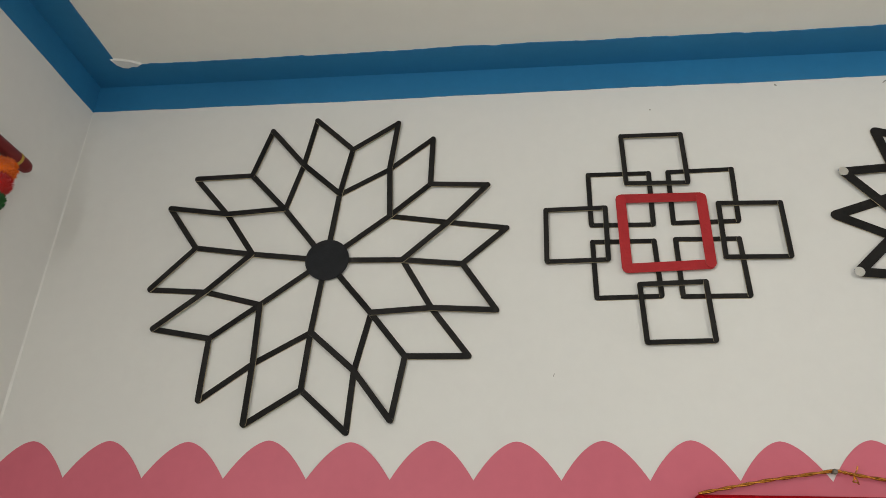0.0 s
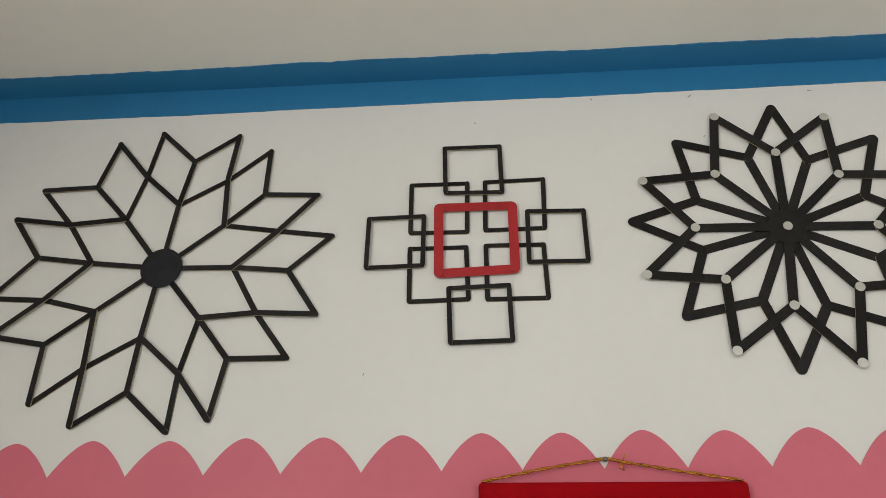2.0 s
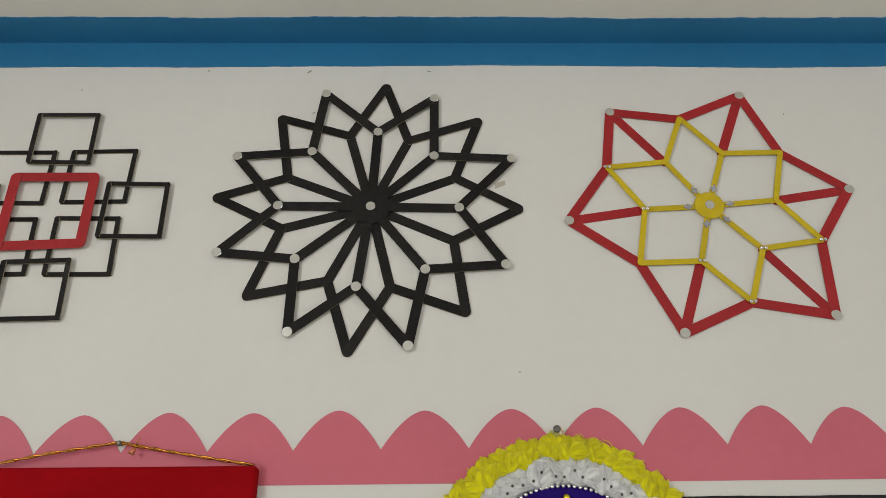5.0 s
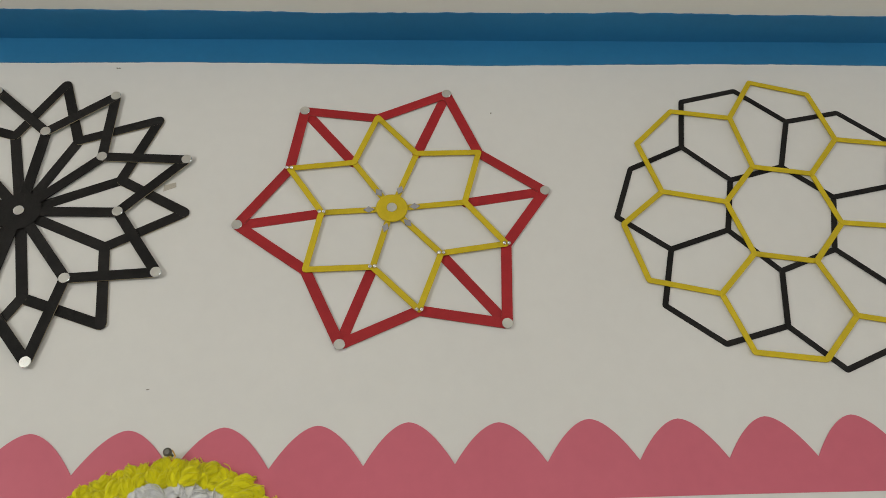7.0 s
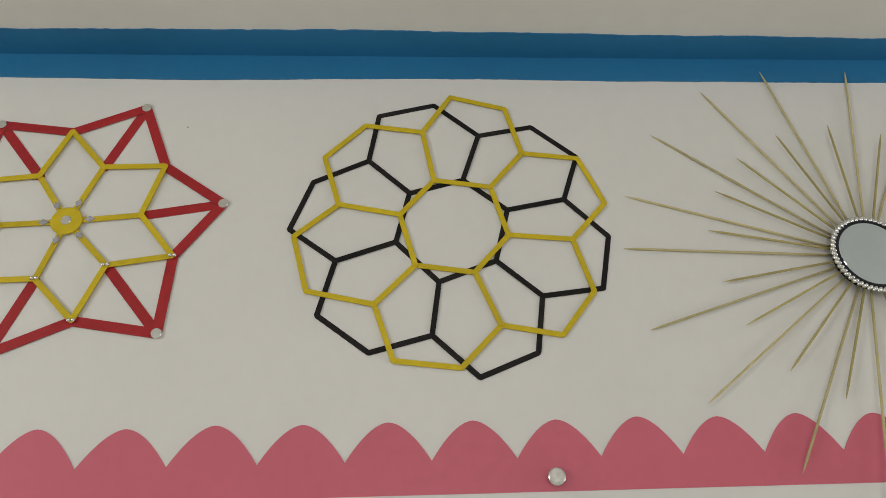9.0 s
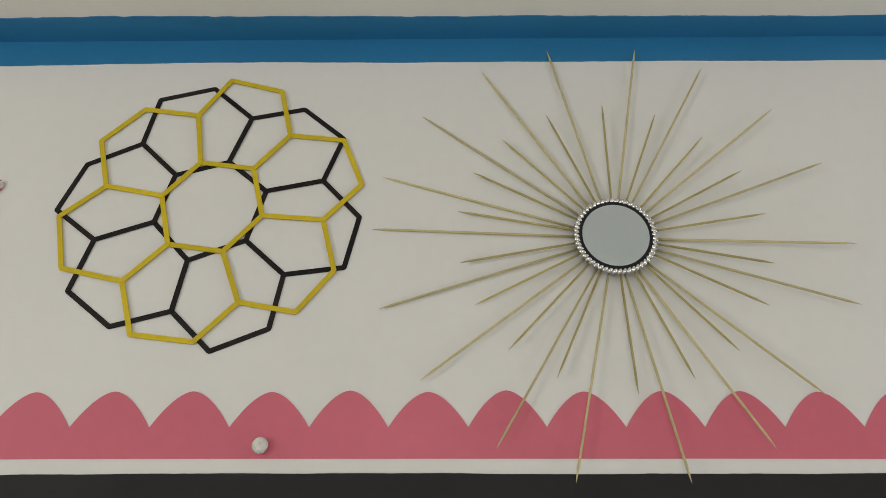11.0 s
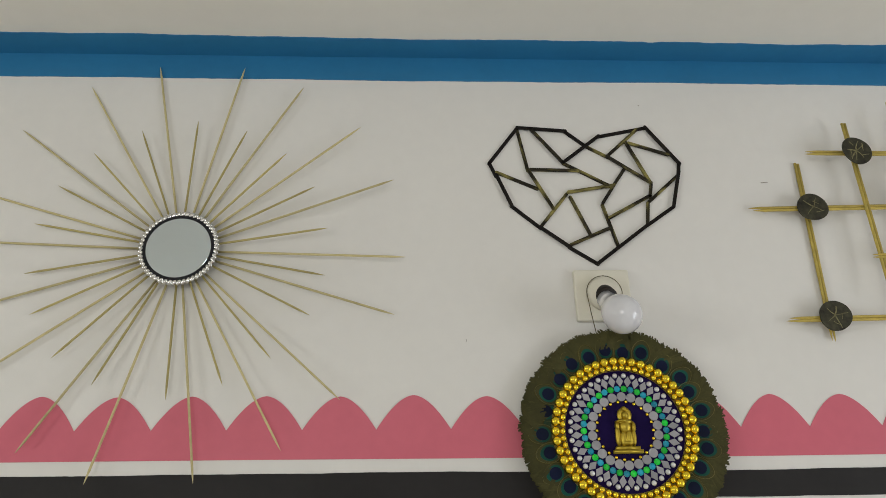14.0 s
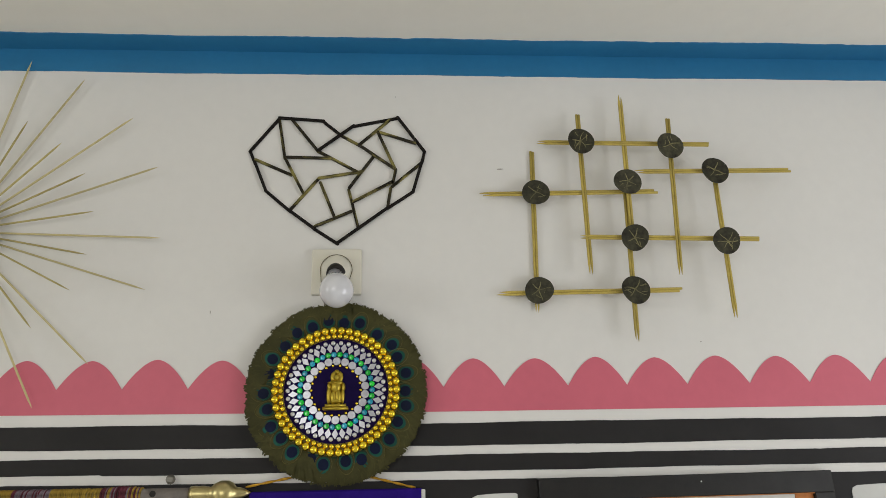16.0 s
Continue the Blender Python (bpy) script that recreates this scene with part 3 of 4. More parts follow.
# ---- two interlaced rosettes of hexagons, yellow over black ----
art = thing("hexagon_rosette", (2.77, 0, 2.194), "interlaced yellow and black hexagon rosettes of craft sticks on the wall", "wall art")
ROSETTES = (
    (BLACKW, 0.0001, [(-6.7, 6.2), (2.5, 8.8), (9.7, 2.8), (7.1, -6.7), (-2.3, -10.3), (-9.1, -3.1)],
     [(-13.6, 12.7), (5.7, 18.0), (19.6, 4.8), (14.1, -13.0), (-3.7, -19.3), (-18.8, -6.4)],
     [(-22.9, 8.4), (-11.8, 22.3), (-2.0, 24.7), (15.3, 19.9), (22.8, 13.5), (26.3, -2.4), (24.1, -11.8), (12.5, -22.4), (3.3, -26.1), (-13.4, -21.9), (-21.4, -15.7), (-26.4, -0.6)]),
    (YELW, 0.0026, [(-8.4, 1.9), (-2.5, 8.6), (7.1, 7.2), (9.5, -2.1), (3.5, -8.8), (-6.0, -7.4)],
     [(-18.5, 3.9), (-4.2, 18.6), (13.1, 14.1), (20.1, -3.0), (7.1, -17.9), (-12.6, -14.1)],
     [(-25.6, -2.0), (-21.1, 13.3), (-14.2, 20.0), (1.1, 26.4), (10.8, 23.8), (22.9, 13.0), (26.5, 3.9), (22.5, -12.4), (16.6, -19.7), (0.6, -24.6), (-9.7, -23.3), (-23.2, -11.7)]),
)
for mat, d, inner_, mid, outer_ in ROSETTES:
    for i in range(6):
        stick(art, inner_[i], inner_[(i + 1) % 6], 0.0086, d + 0.0006 * (i % 2), mat, 0.0014)
        stick(art, inner_[i], mid[i], 0.0086, d + 0.0012, mat, 0.0014)
        one, two = outer_[2 * i + 1], outer_[(2 * i + 2) % 12]
        stick(art, one, two, 0.0086, d, mat, 0.0014)
        stick(art, mid[i], one, 0.0086, d + 0.0006, mat, 0.0014)
        stick(art, two, mid[(i + 1) % 6], 0.0086, d + 0.0007, mat, 0.0014)

# ---- sunburst of skewers round a mirror ----
def skewer_mesh(length, radius, mat, both=False):
    """A bamboo skewer along x from 0, blunt at the start and pointed at the far end."""
    bm = bmesh.new()
    rings = []
    for x, r in ((0, radius), (length * 0.5, radius * 1.02), (length - 0.022, radius * 0.95), (length - 0.006, radius * 0.45), (length, radius * 0.08)):
        rings.append([bm.verts.new((x, r * math.cos(k * math.pi / 3), r * math.sin(k * math.pi / 3))) for k in range(6)])
    for a, b in zip(rings, rings[1:]):
        for k in range(6):
            bm.faces.new((a[k], a[(k + 1) % 6], b[(k + 1) % 6], b[k]))
    bm.faces.new(rings[0])
    bm.faces.new(rings[-1])
    return mesh_of("skewer", bm, mat, True)


art = thing("sunburst_mirror", (3.4665, 0, 2.124), "sunburst of bamboo skewers round a small beaded round mirror", "wall mirror")
LONG = [102.5, 121.4, 142.3, 162.5, 176.9, -162.7, -143.5, -121.4, -103.8, -80.0, -60.1, -42.9, -18.4, -2.7, 20.2, 39.2, 60.4, 78.7]
SHORT = [112.1, 132.7, 151.2, 168.6, -170.6, -153.7, -133.9, -115.3, -88.0, -67.9, -48.9, -28.0, -11.4, 8.7, 28.0, 47.9, 68.3, 89.3]
long_me = skewer_mesh(0.355, 0.0021, BAMBOOP)
short_me = skewer_mesh(0.215, 0.0020, BAMBOOS)
rnd = random.Random(5)
for k, ang in enumerate(LONG):
    # the whole burst leans: its upper side touches the wall, its lower side stands off
    tip_out = 0.012 + 0.009 * math.cos(radians(ang)) - 0.007 * math.sin(radians(ang)) - 0.008
    tilt = tip_out / 0.355
    start = 0.051 - 0.0050 * math.cos(radians(ang) + 0.35) + rnd.uniform(-0.003, 0.003)
    place("skewer", long_me, art, Matrix.Translation((0, -0.008, 0)) @ Matrix.Rotation(-radians(ang), 4, "Y") @ Matrix.Translation((start, 0, 0)) @ Matrix.Rotation(-tilt, 4, "Z"), "long pale bamboo skewer")
for k, ang in enumerate(SHORT):
    place("skewer", short_me, art, Matrix.Translation((0, -0.013, 0)) @ Matrix.Rotation(-radians(ang), 4, "Y") @ Matrix.Translation((0.051 - 0.002 * math.cos(radians(ang)) + rnd.uniform(-0.003, 0.003), 0, 0)) @ Matrix.Rotation(-radians(1.6 * math.cos(radians(ang)) + rnd.uniform(-0.3, 0.3)), 4, "Z"), "short yellow bamboo skewer")
part("backing", lathe_bm([(0, 0.0004), (0.058, 0.0004), (0.058, -0.016), (0, -0.016)], 40), BLACKC, art, "black card backing")
part("rim", lathe_bm([(0.0555, -0.016), (0.0645, -0.016), (0.0645, -0.021), (0.060, -0.0225), (0.0555, -0.021), (0.0555, -0.016)], 48), BLACKC, art, "black rim")
part("mirror", lathe_bm([(0, -0.016), (0.0568, -0.016), (0.0568, -0.0210), (0.0560, -0.0218), (0, -0.0218)], 48), MIRROR, art, "clear round mirror")
rb = bmesh.new()
bmesh.ops.create_icosphere(rb, subdivisions=2, radius=0.0041)
bmesh.ops.scale(rb, vec=(1.62, 0.95, 0.92), verts=rb.verts)
bmesh.ops.rotate(rb, matrix=Matrix.Rotation(radians(38), 3, "Y"), verts=rb.verts)
rim_bead = mesh_of("bead", rb, SILVER, True)
for k in range(52):
    a = 2 * math.pi * k / 52
    place("bead", rim_bead, art, Matrix.Translation((0.0652 * math.cos(a), -0.0195, 0.0652 * math.sin(a))) @ Matrix.Rotation(-a, 4, "Y"), "silver bead")

# ---- heart of painted sticks ----
art = thing("stick_heart", (4.212, 0, 2.238), "heart outline of worn black-painted bamboo sticks with inner facets", "wall art")
HEART_RIM = [(-18.6, 7.0, -12.8, 14.9), (-12.8, 14.9, -3.3, 14.2), (-3.3, 14.2, 0.5, 10.9), (3.2, 13.1, -4.3, 7.1), (3.2, 13.1, 12.8, 15.2), (12.8, 15.2, 18.5, 7.0), (18.5, 7.0, 18.1, 4.9), (18.1, 5.2, 16.0, -2.3), (16.0, -2.3, 10.6, -6.1), (10.6, -6.1, 0.3, -13.9), (0.3, -13.9, -4.5, -10.7), (-4.5, -10.7, -9.7, -6.7), (-9.7, -6.7, -14.8, -2.2), (-14.8, -2.2, -17.4, 4.3), (-17.4, 4.1, -18.6, 7.0)]
HEART_IN = [(0.5, 10.9, 4.7, 8.4), (4.3, 8.6, 12.5, 2.6), (-12.8, 14.6, -11.2, 5.2), (-11.2, 5.4, -6.9, -3.0), (-17.5, 5.1, -9.5, 1.4), (-10.2, 14.7, -4.0, 6.6), (-4.3, 7.1, 4.6, 2.0), (-11.0, 5.5, -1.4, 5.3), (-4.0, 0.6, -9.7, -6.6), (-4.1, 0.6, 5.2, 2.2), (-3.6, -0.1, -0.3, -8.4), (-4.5, -10.3, 3.3, -6.8), (2.4, -1.8, 4.6, -10.8), (2.4, -1.8, 5.2, 2.4), (4.8, 1.9, 7.8, 6.2), (3.3, -4.8, 11.8, 0.0), (18.1, 4.7, 11.5, -1.2), (12.3, 2.5, 11.7, -0.5), (11.3, -1.2, 10.6, -6.0), (8.4, 11.8, 12.3, 2.5), (4.3, 8.5, 11.3, 15.0), (8.8, 11.6, 16.7, 8.9)]
for k, (ax, az, bx, bz) in enumerate(HEART_RIM):
    stick(art, (ax, az), (bx, bz), 0.0064, 0.0002 + 0.0032 * (k % 2), RIMB, 0.003, 1.15)
for k, (ax, az, bx, bz) in enumerate(HEART_IN):
    stick(art, (ax, az), (bx, bz), 0.0062, 0.0003 + 0.0031 * (k % 2), PATCHY, 0.003, 0.4)

# ---- lattice of skewers with round plaques ----
art = thing("skewer_lattice", (4.819, 0, 2.163), "lattice of paired yellow bamboo skewers with round black plaques", "wall art")
BARS = [
    # from, to (the pointed end), depth from the wall at both ends
    ((18.9, 14.5), (-17.9, 15.8), 0.046, 0.026), ((35.4, 8.2), (2.7, 8.3), 0.052, 0.040), ((6.5, 4.0), (-30.5, 4.1), 0.034, 0.014),
    ((26.6, -7.3), (-10.7, -6.2), 0.050, 0.034), ((9.0, -17.6), (-28.4, -17.6), 0.034, 0.014), ((-18.8, 14.6), (-19.9, -21.4), 0.004, 0.006),
    ((-8.5, 22.3), (-9.0, -14.3), 0.024, 0.036), ((0.4, -5.1), (1.1, 27.2), 0.035, 0.034), ((0.1, 5.1), (-0.8, -27.6), 0.031, 0.030),
    ((11.0, 21.3), (8.9, -14.9), 0.040, 0.050), ((19.3, 11.1), (19.1, -24.1), 0.044, 0.046),
]
for (ax, az), (bx, bz), d0, d1 in BARS:
    va, vb = Vector((ax / 100, -d0, az / 100)), Vector((bx / 100, -d1, bz / 100))
    length = round((vb - va).length, 2)
    me = shared(("lattice_skewer", length), lambda: skewer_mesh(length, 0.0027, BAMBOO))
    way = (vb - va).normalized()
    turn = way.to_track_quat("X", "Z").to_matrix().to_4x4()
    side = way.cross(Vector((0, 1, 0))).normalized()
    for s in (-1, 1):
        slip = rnd.uniform(-0.004, 0.004)
        place("skewer", me, art, Matrix.Translation(va + side * 0.0026 * s + way * slip) @ turn)
def vein_bm(r, reach):
    """Thin raised veins that run out from near the middle of a plaque, with a few forks."""
    bm = bmesh.new()

    def run(px, pz, ang, length, width):
        steps = 4
        for k in range(steps):
            qx, qz = px + length / steps * math.cos(ang), pz + length / steps * math.sin(ang)
            if math.hypot(qx, qz) > reach:
                return
            w0, w1 = width * (1 - 0.6 * k / steps), width * (1 - 0.6 * (k + 1) / steps)
            nx, nz = -math.sin(ang), math.cos(ang)
            top = [bm.verts.new((x_, -0.0031, z_)) for x_, z_ in ((px + nx * w0, pz + nz * w0), (px - nx * w0, pz - nz * w0), (qx - nx * w1, qz - nz * w1), (qx + nx * w1, qz + nz * w1))]
            low = [bm.verts.new((v.co.x, -0.0022, v.co.z)) for v in top]
            bm.faces.new(top)
            for i in range(4):
                bm.faces.new((top[i], top[(i + 1) % 4], low[(i + 1) % 4], low[i]))
            px, pz = qx, qz
            ang += r.uniform(-0.3, 0.3)

    cx, cz, turn_ = r.uniform(-0.004, 0.004), r.uniform(-0.004, 0.004), r.uniform(0, 1.5)
    count = r.choice((4, 5, 6))
    for k in range(count):
        run(cx, cz, turn_ + 6.283 * k / count + r.uniform(-0.35, 0.35), r.uniform(0.018, 0.034), r.uniform(0.0006, 0.0013))
    for k in range(r.choice((2, 3, 5))):
        q = r.uniform(0, 6.283)
        run(0.012 * math.cos(q), 0.012 * math.sin(q), q + r.uniform(-2, 2), r.uniform(0.010, 0.018), 0.0007)
    return bm


rnd = random.Random(8)
for x, z, d in ((-18.9, 4.2, 0.022), (-19.6, -17.2, 0.022), (-8.8, 15.2, 0.044), (0.3, 5.7, 0.046), (0.5, -6.8, 0.046), (-0.4, -17.8, 0.042), (10.1, 13.7, 0.055), (19.0, 7.8, 0.057), (19.1, -7.9, 0.057)):
    outline = []
    ph = rnd.uniform(0, 6.28)
    for k in range(28):
        a = 2 * math.pi * k / 28
        r = 0.0285 * (1 + 0.045 * math.sin(2 * a + ph) + 0.02 * math.sin(3 * a + 2 * ph) + rnd.uniform(-0.008, 0.008))
        outline.append((r * math.cos(a), r * math.sin(a)))
    plaque = part("plaque", prism_bm(outline, -0.0025, 0), LACQUER, art, "black plaque with gilt veins", m=at2(x, z, d))
    part("gilt_vein", vein_bm(rnd, 0.0245), GILT, plaque, "thin gilt veins")

# ---- bulb and holder ----
hold = thing("light_bulb_holder", (4.216, 0, 2.037), "cream wall plate with a slanting batten holder and unlit opal bulb", "wall lamp")
part("wall_plate", box_bm(-0.050, 0.050, -0.012, 0.0004, -0.049, 0.047, 0.003), PLASTIC, hold, "square cream plastic plate")
part("base_ring", lathe_bm([(0, -0.012), (0.031, -0.012), (0.031, -0.017), (0.029, -0.020), (0.026, -0.030), (0.0, -0.030)], 32), PLASTIC, hold, smooth=True)
down = Vector((0.012, -0.075, -0.062)).normalized()
aim = Matrix.Translation((-0.001, -0.018, -0.004)) @ (-down).to_track_quat("Y", "Z").to_matrix().to_4x4()
part("socket", lathe_bm([(0.0, 0.012), (0.0195, 0.012), (0.0195, -0.014), (0.0175, -0.016), (0.0, -0.016)], 28), DARK, hold, "dark bulb socket", True, aim)
part("bulb", lathe_bm([(0.0, -0.012), (0.0165, -0.012), (0.0180, -0.028), (0.0205, -0.040), (0.0250, -0.053), (0.0292, -0.063), (0.0318, -0.075), (0.0325, -0.084), (0.0312, -0.093), (0.027, -0.102), (0.019, -0.110), (0.009, -0.1145), (0.0, -0.1155)], 32), BULB, hold, "white opal glass bulb, unlit", True, Matrix.Translation((-0.002, -0.002, -0.0045)) @ aim)

# ---- peacock feather medallion ----
MED = (4.222, -0.012, 1.797)
med = thing("feather_medallion", MED, "round medallion of peacock feathers, gold beads and a gilt figure", "wall hanging")
part("backing", lathe_bm([(0, 0.0124), (0.159, 0.0124), (0.159, -0.004), (0, -0.004)], 48), FEATHER, med, "dark feathered backing")


def feather_mesh(seed):
    """One feather head: a close fan of thin barbs from the quill, with a ragged rim."""
    r = random.Random(seed)
    bm = bmesh.new()
    for k in range(160):
        a = radians(-54 + 108 * k / 159 + r.uniform(-1.0, 1.0))
        reach = math.sqrt(0.172 ** 2 - (0.098 * math.sin(a)) ** 2) - 0.098 * math.cos(a)
        if k % 7 == 0:
            tuft, lean = r.uniform(0.92, 1.03), r.uniform(-0.16, 0.16)
        tip = reach * tuft * (1.01 - 0.035 * abs(r.gauss(0, 1)))
        root = 0.004 + 0.010 * r.random()
        w = 0.0016
        bend = a * 0.12 + lean + r.uniform(-0.04, 0.04)
        lift = r.uniform(-0.0008, 0.0016)
        cs, sn = math.sin(a), math.cos(a)
        c2, s2 = math.sin(a + bend), math.cos(a + bend)
        p0 = Vector((root * cs, -0.001, root * sn))
        p1 = Vector((0.6 * tip * cs, -0.003 - lift, 0.6 * tip * sn))
        p2 = Vector((0.6 * tip * cs + 0.4 * tip * c2, -0.002 - 2 * lift, 0.6 * tip * sn + 0.4 * tip * s2))
        side = Vector((sn, 0, -cs)) * w
        v = [bm.verts.new(q) for q in (p0 - side * 0.6, p0 + side * 0.6, p1 + side, p1 - side, p2 + side * 0.6, p2 - side * 0.6)]
        bm.faces.new((v[0], v[1], v[2], v[3]))
        bm.faces.new((v[3], v[2], v[4], v[5]))
    return mesh_of("feather", bm, FEATHER)


def oval_mesh(name, w, h, y, mat, point=0.0):
    ring = []
    for k in range(20):
        a = 2 * math.pi * k / 20
        ring.append((w * math.cos(a) * (1 - point * math.sin(a)), h * math.sin(a)))
    return mesh_of(name, prism_bm(ring, y - 0.0007, y), mat)


feathers = [feather_mesh(s) for s in (1, 2, 3)]
ovals = [oval_mesh("eye_ring", 0.0150, 0.020, -0.0050, FEATHER, 0.15), oval_mesh("eye_ring", 0.0126, 0.0150, -0.0060, TEALF, 0.1), oval_mesh("eye_spot", 0.0098, 0.0104, -0.0070, EYE)]
arc_pts = [(0.0158 * math.sin(q) * (1 - 0.12 * math.cos(q)), -0.0062, 0.0215 * math.cos(q)) for q in [-2.5 + 5.0 * i / 14 for i in range(15)]]
ovals.append(mesh_of("eye_outline", tube_bm(arc_pts, 0.0005, 4), BRONZE))
rnd = random.Random(3)
for k in range(26):
    a = 2 * math.pi * k / 26 + rnd.uniform(-0.04, 0.04)
    f = place("feather", feathers[k % 3], med, Matrix.Translation((0.098 * math.cos(a), -0.0045 - 0.0012 * (k % 3), 0.098 * math.sin(a))) @ Matrix.Rotation(math.pi / 2 - a, 4, "Y") @ Matrix.Rotation(rnd.uniform(-0.05, 0.02), 4, "X"), "olive-brown peacock feather")
    for n_, me in enumerate(ovals):
        place(me.name.split(".")[0], me, f, Matrix.Translation((0, 0, 0.0365 - 0.001 * min(n_, 2) * (n_ < 3) + (0.003 if k % 2 else -0.002))))
loop_pts = [(-0.026, -0.004, 0.158), (-0.034, -0.009, 0.205)] + [(-0.006 + 0.0316 * math.cos(q), -0.0085, 0.240 + 0.0316 * math.sin(q)) for q in [3.35 - 3.55 * i / 16 for i in range(17)]] + [(0.016, -0.009, 0.205), (0.006, -0.004, 0.158)]
part("hanging_thread", tube_bm(loop_pts, 0.0008, 5), THREAD, med, "thin dark brown hanging thread")
part("inner_barbs", lathe_bm([(0.105, -0.0085), (0.1325, -0.0085), (0.131, -0.0096), (0.105, -0.0100), (0.105, -0.0085)], 64), BARBG, med, "dark green inner barbs")
part("felt_disc", lathe_bm([(0, -0.009), (0.118, -0.009), (0.118, -0.0125), (0.116, -0.0135), (0, -0.0135)], 56), NAVY, med, "deep navy velvet disc")
# added ring: its colour stands in for gold reflected in the bead gaps
part("bead_band", lathe_bm([(0.098, -0.0134), (0.1205, -0.0134), (0.1205, -0.0146), (0.098, -0.0146), (0.098, -0.0134)], 64), BEADREFL, med, "added brown-gold ring for the beads' reflections in their gaps")
ring_sets = (
    ("gold_bead", ball_mesh("gold_bead", 0.0080, GOLD), 0.1145, 46, 0.016, "large gold bead"),
    ("gold_bead", ball_mesh("gold_bead", 0.0053, GOLD), 0.1030, 58, 0.0155, "small gold bead"),
    ("silver_bead", ball_mesh("silver_bead", 0.0044, PEARLB, 0.8), 0.0900, 38, 0.0152, "silver bead"),
)
for name, me, rad, count, d, lab in ring_sets:
    for k in range(count):
        a = 2 * math.pi * (k + 0.5 * (count % 4)) / count
        place(name, me, med, at2(100 * rad * math.cos(a), 100 * rad * math.sin(a), d), lab)
diamond = mesh_of("diamond_mirror", prism_bm([(-0.0098, 0), (0, 0.0060), (0.0098, 0), (0, -0.0060)], -0.0015, 0), PEARL)
for k in range(38):
    a = 2 * math.pi * (k + 0.5) / 38
    place("diamond_mirror", diamond, med, at2(8.05 * math.cos(a), 8.05 * math.sin(a), 0.0136) @ Matrix.Rotation(-a, 4, "Y"), "white diamond-shaped mirror")


def gem_mesh(name, radius, mat):
    return mesh_of(name, lathe_bm([(0, 0), (radius, 0), (radius, -0.001), (radius * 0.6, -0.0032), (0, -0.0034)], 8), mat)


green, teal = gem_mesh("gem", 0.0055, GREEN), gem_mesh("gem", 0.0054, TEALG)
for k in range(38):
    a = 2 * math.pi * k / 38
    place("gem", green if k % 2 else teal, med, at2(6.80 * math.cos(a), 6.80 * math.sin(a), 0.0136), "green faceted gem" if k % 2 else "turquoise faceted gem")
seq = disc_mesh("round_mirror", 0.0077, 0.0016, PEARL, 18)
for k in range(22):
    a = 2 * math.pi * (k + 0.5) / 22
    place("round_mirror", seq, med, at2(5.50 * math.cos(a), 5.50 * math.sin(a), 0.0136), "round white mirror")
tiny = ball_mesh("gold_bead", 0.0032, GOLD, 0.8, 1)
for k in range(22):
    a = 2 * math.pi * k / 22
    place("gold_bead", tiny, med, at2(4.65 * math.cos(a), 4.65 * math.sin(a), 0.0145), "tiny gold bead")
# plain gilt figure, one mesh
fig = bmesh.new()


def lump(cx, cz, rx, rz, ry, y=-0.0155):
    r = bmesh.ops.create_icosphere(fig, subdivisions=2, radius=1)
    bmesh.ops.scale(fig, vec=(rx, ry, rz), verts=r["verts"])
    bmesh.ops.translate(fig, vec=(cx, y, cz), verts=r["verts"])


for args in ((-0.0045, -0.017, 0.0068, 0.0150, 0.0075), (0.0045, -0.016, 0.0072, 0.0155, 0.0085), (-0.0130, -0.012, 0.0052, 0.0180, 0.0045), (0.0125, -0.014, 0.0045, 0.0150, 0.0045), (0, 0.003, 0.0105, 0.0125, 0.0085), (0, 0.0105, 0.0138, 0.0060, 0.0075), (0.001, 0.0205, 0.0066, 0.0076, 0.0090), (0.001, 0.0215, 0.0128, 0.0132, 0.0030), (0.001, 0.0310, 0.0052, 0.0050, 0.0060), (0.0135, 0.002, 0.0042, 0.0095, 0.0060), (-0.0130, 0.004, 0.0042, 0.0080, 0.0060), (-0.0060, 0.0110, 0.0110, 0.0024, 0.0115), (0.0010, -0.0235, 0.0120, 0.0050, 0.0090)):
    lump(*args)
for half, z0, z1, deep in ((0.0235, -0.040, -0.0345, 0.011), (0.0195, -0.0345, -0.0290, 0.009)):
    r = bmesh.ops.create_cube(fig, size=1)
    bmesh.ops.scale(fig, vec=(2 * half, 2 * deep, z1 - z0), verts=r["verts"])
    bmesh.ops.translate(fig, vec=(0, -0.0135, (z0 + z1) / 2), verts=r["verts"])
bmesh.ops.translate(fig, vec=(0, 0, 0.003), verts=fig.verts)
part("gilt_figure", fig, IDOL, med, "small moulded gilt figure", True)

# ---- yarn mandala ----
man = thing("yarn_mandala", (1.872, 0, 1.633), "round hanging of looped yellow and white yarn, blue velvet centre", "wall hanging")
part("backing", lathe_bm([(0, 0.0004), (0.1925, 0.0004), (0.1925, -0.003), (0, -0.003)], 56), NAVY, man, "dark card backing")


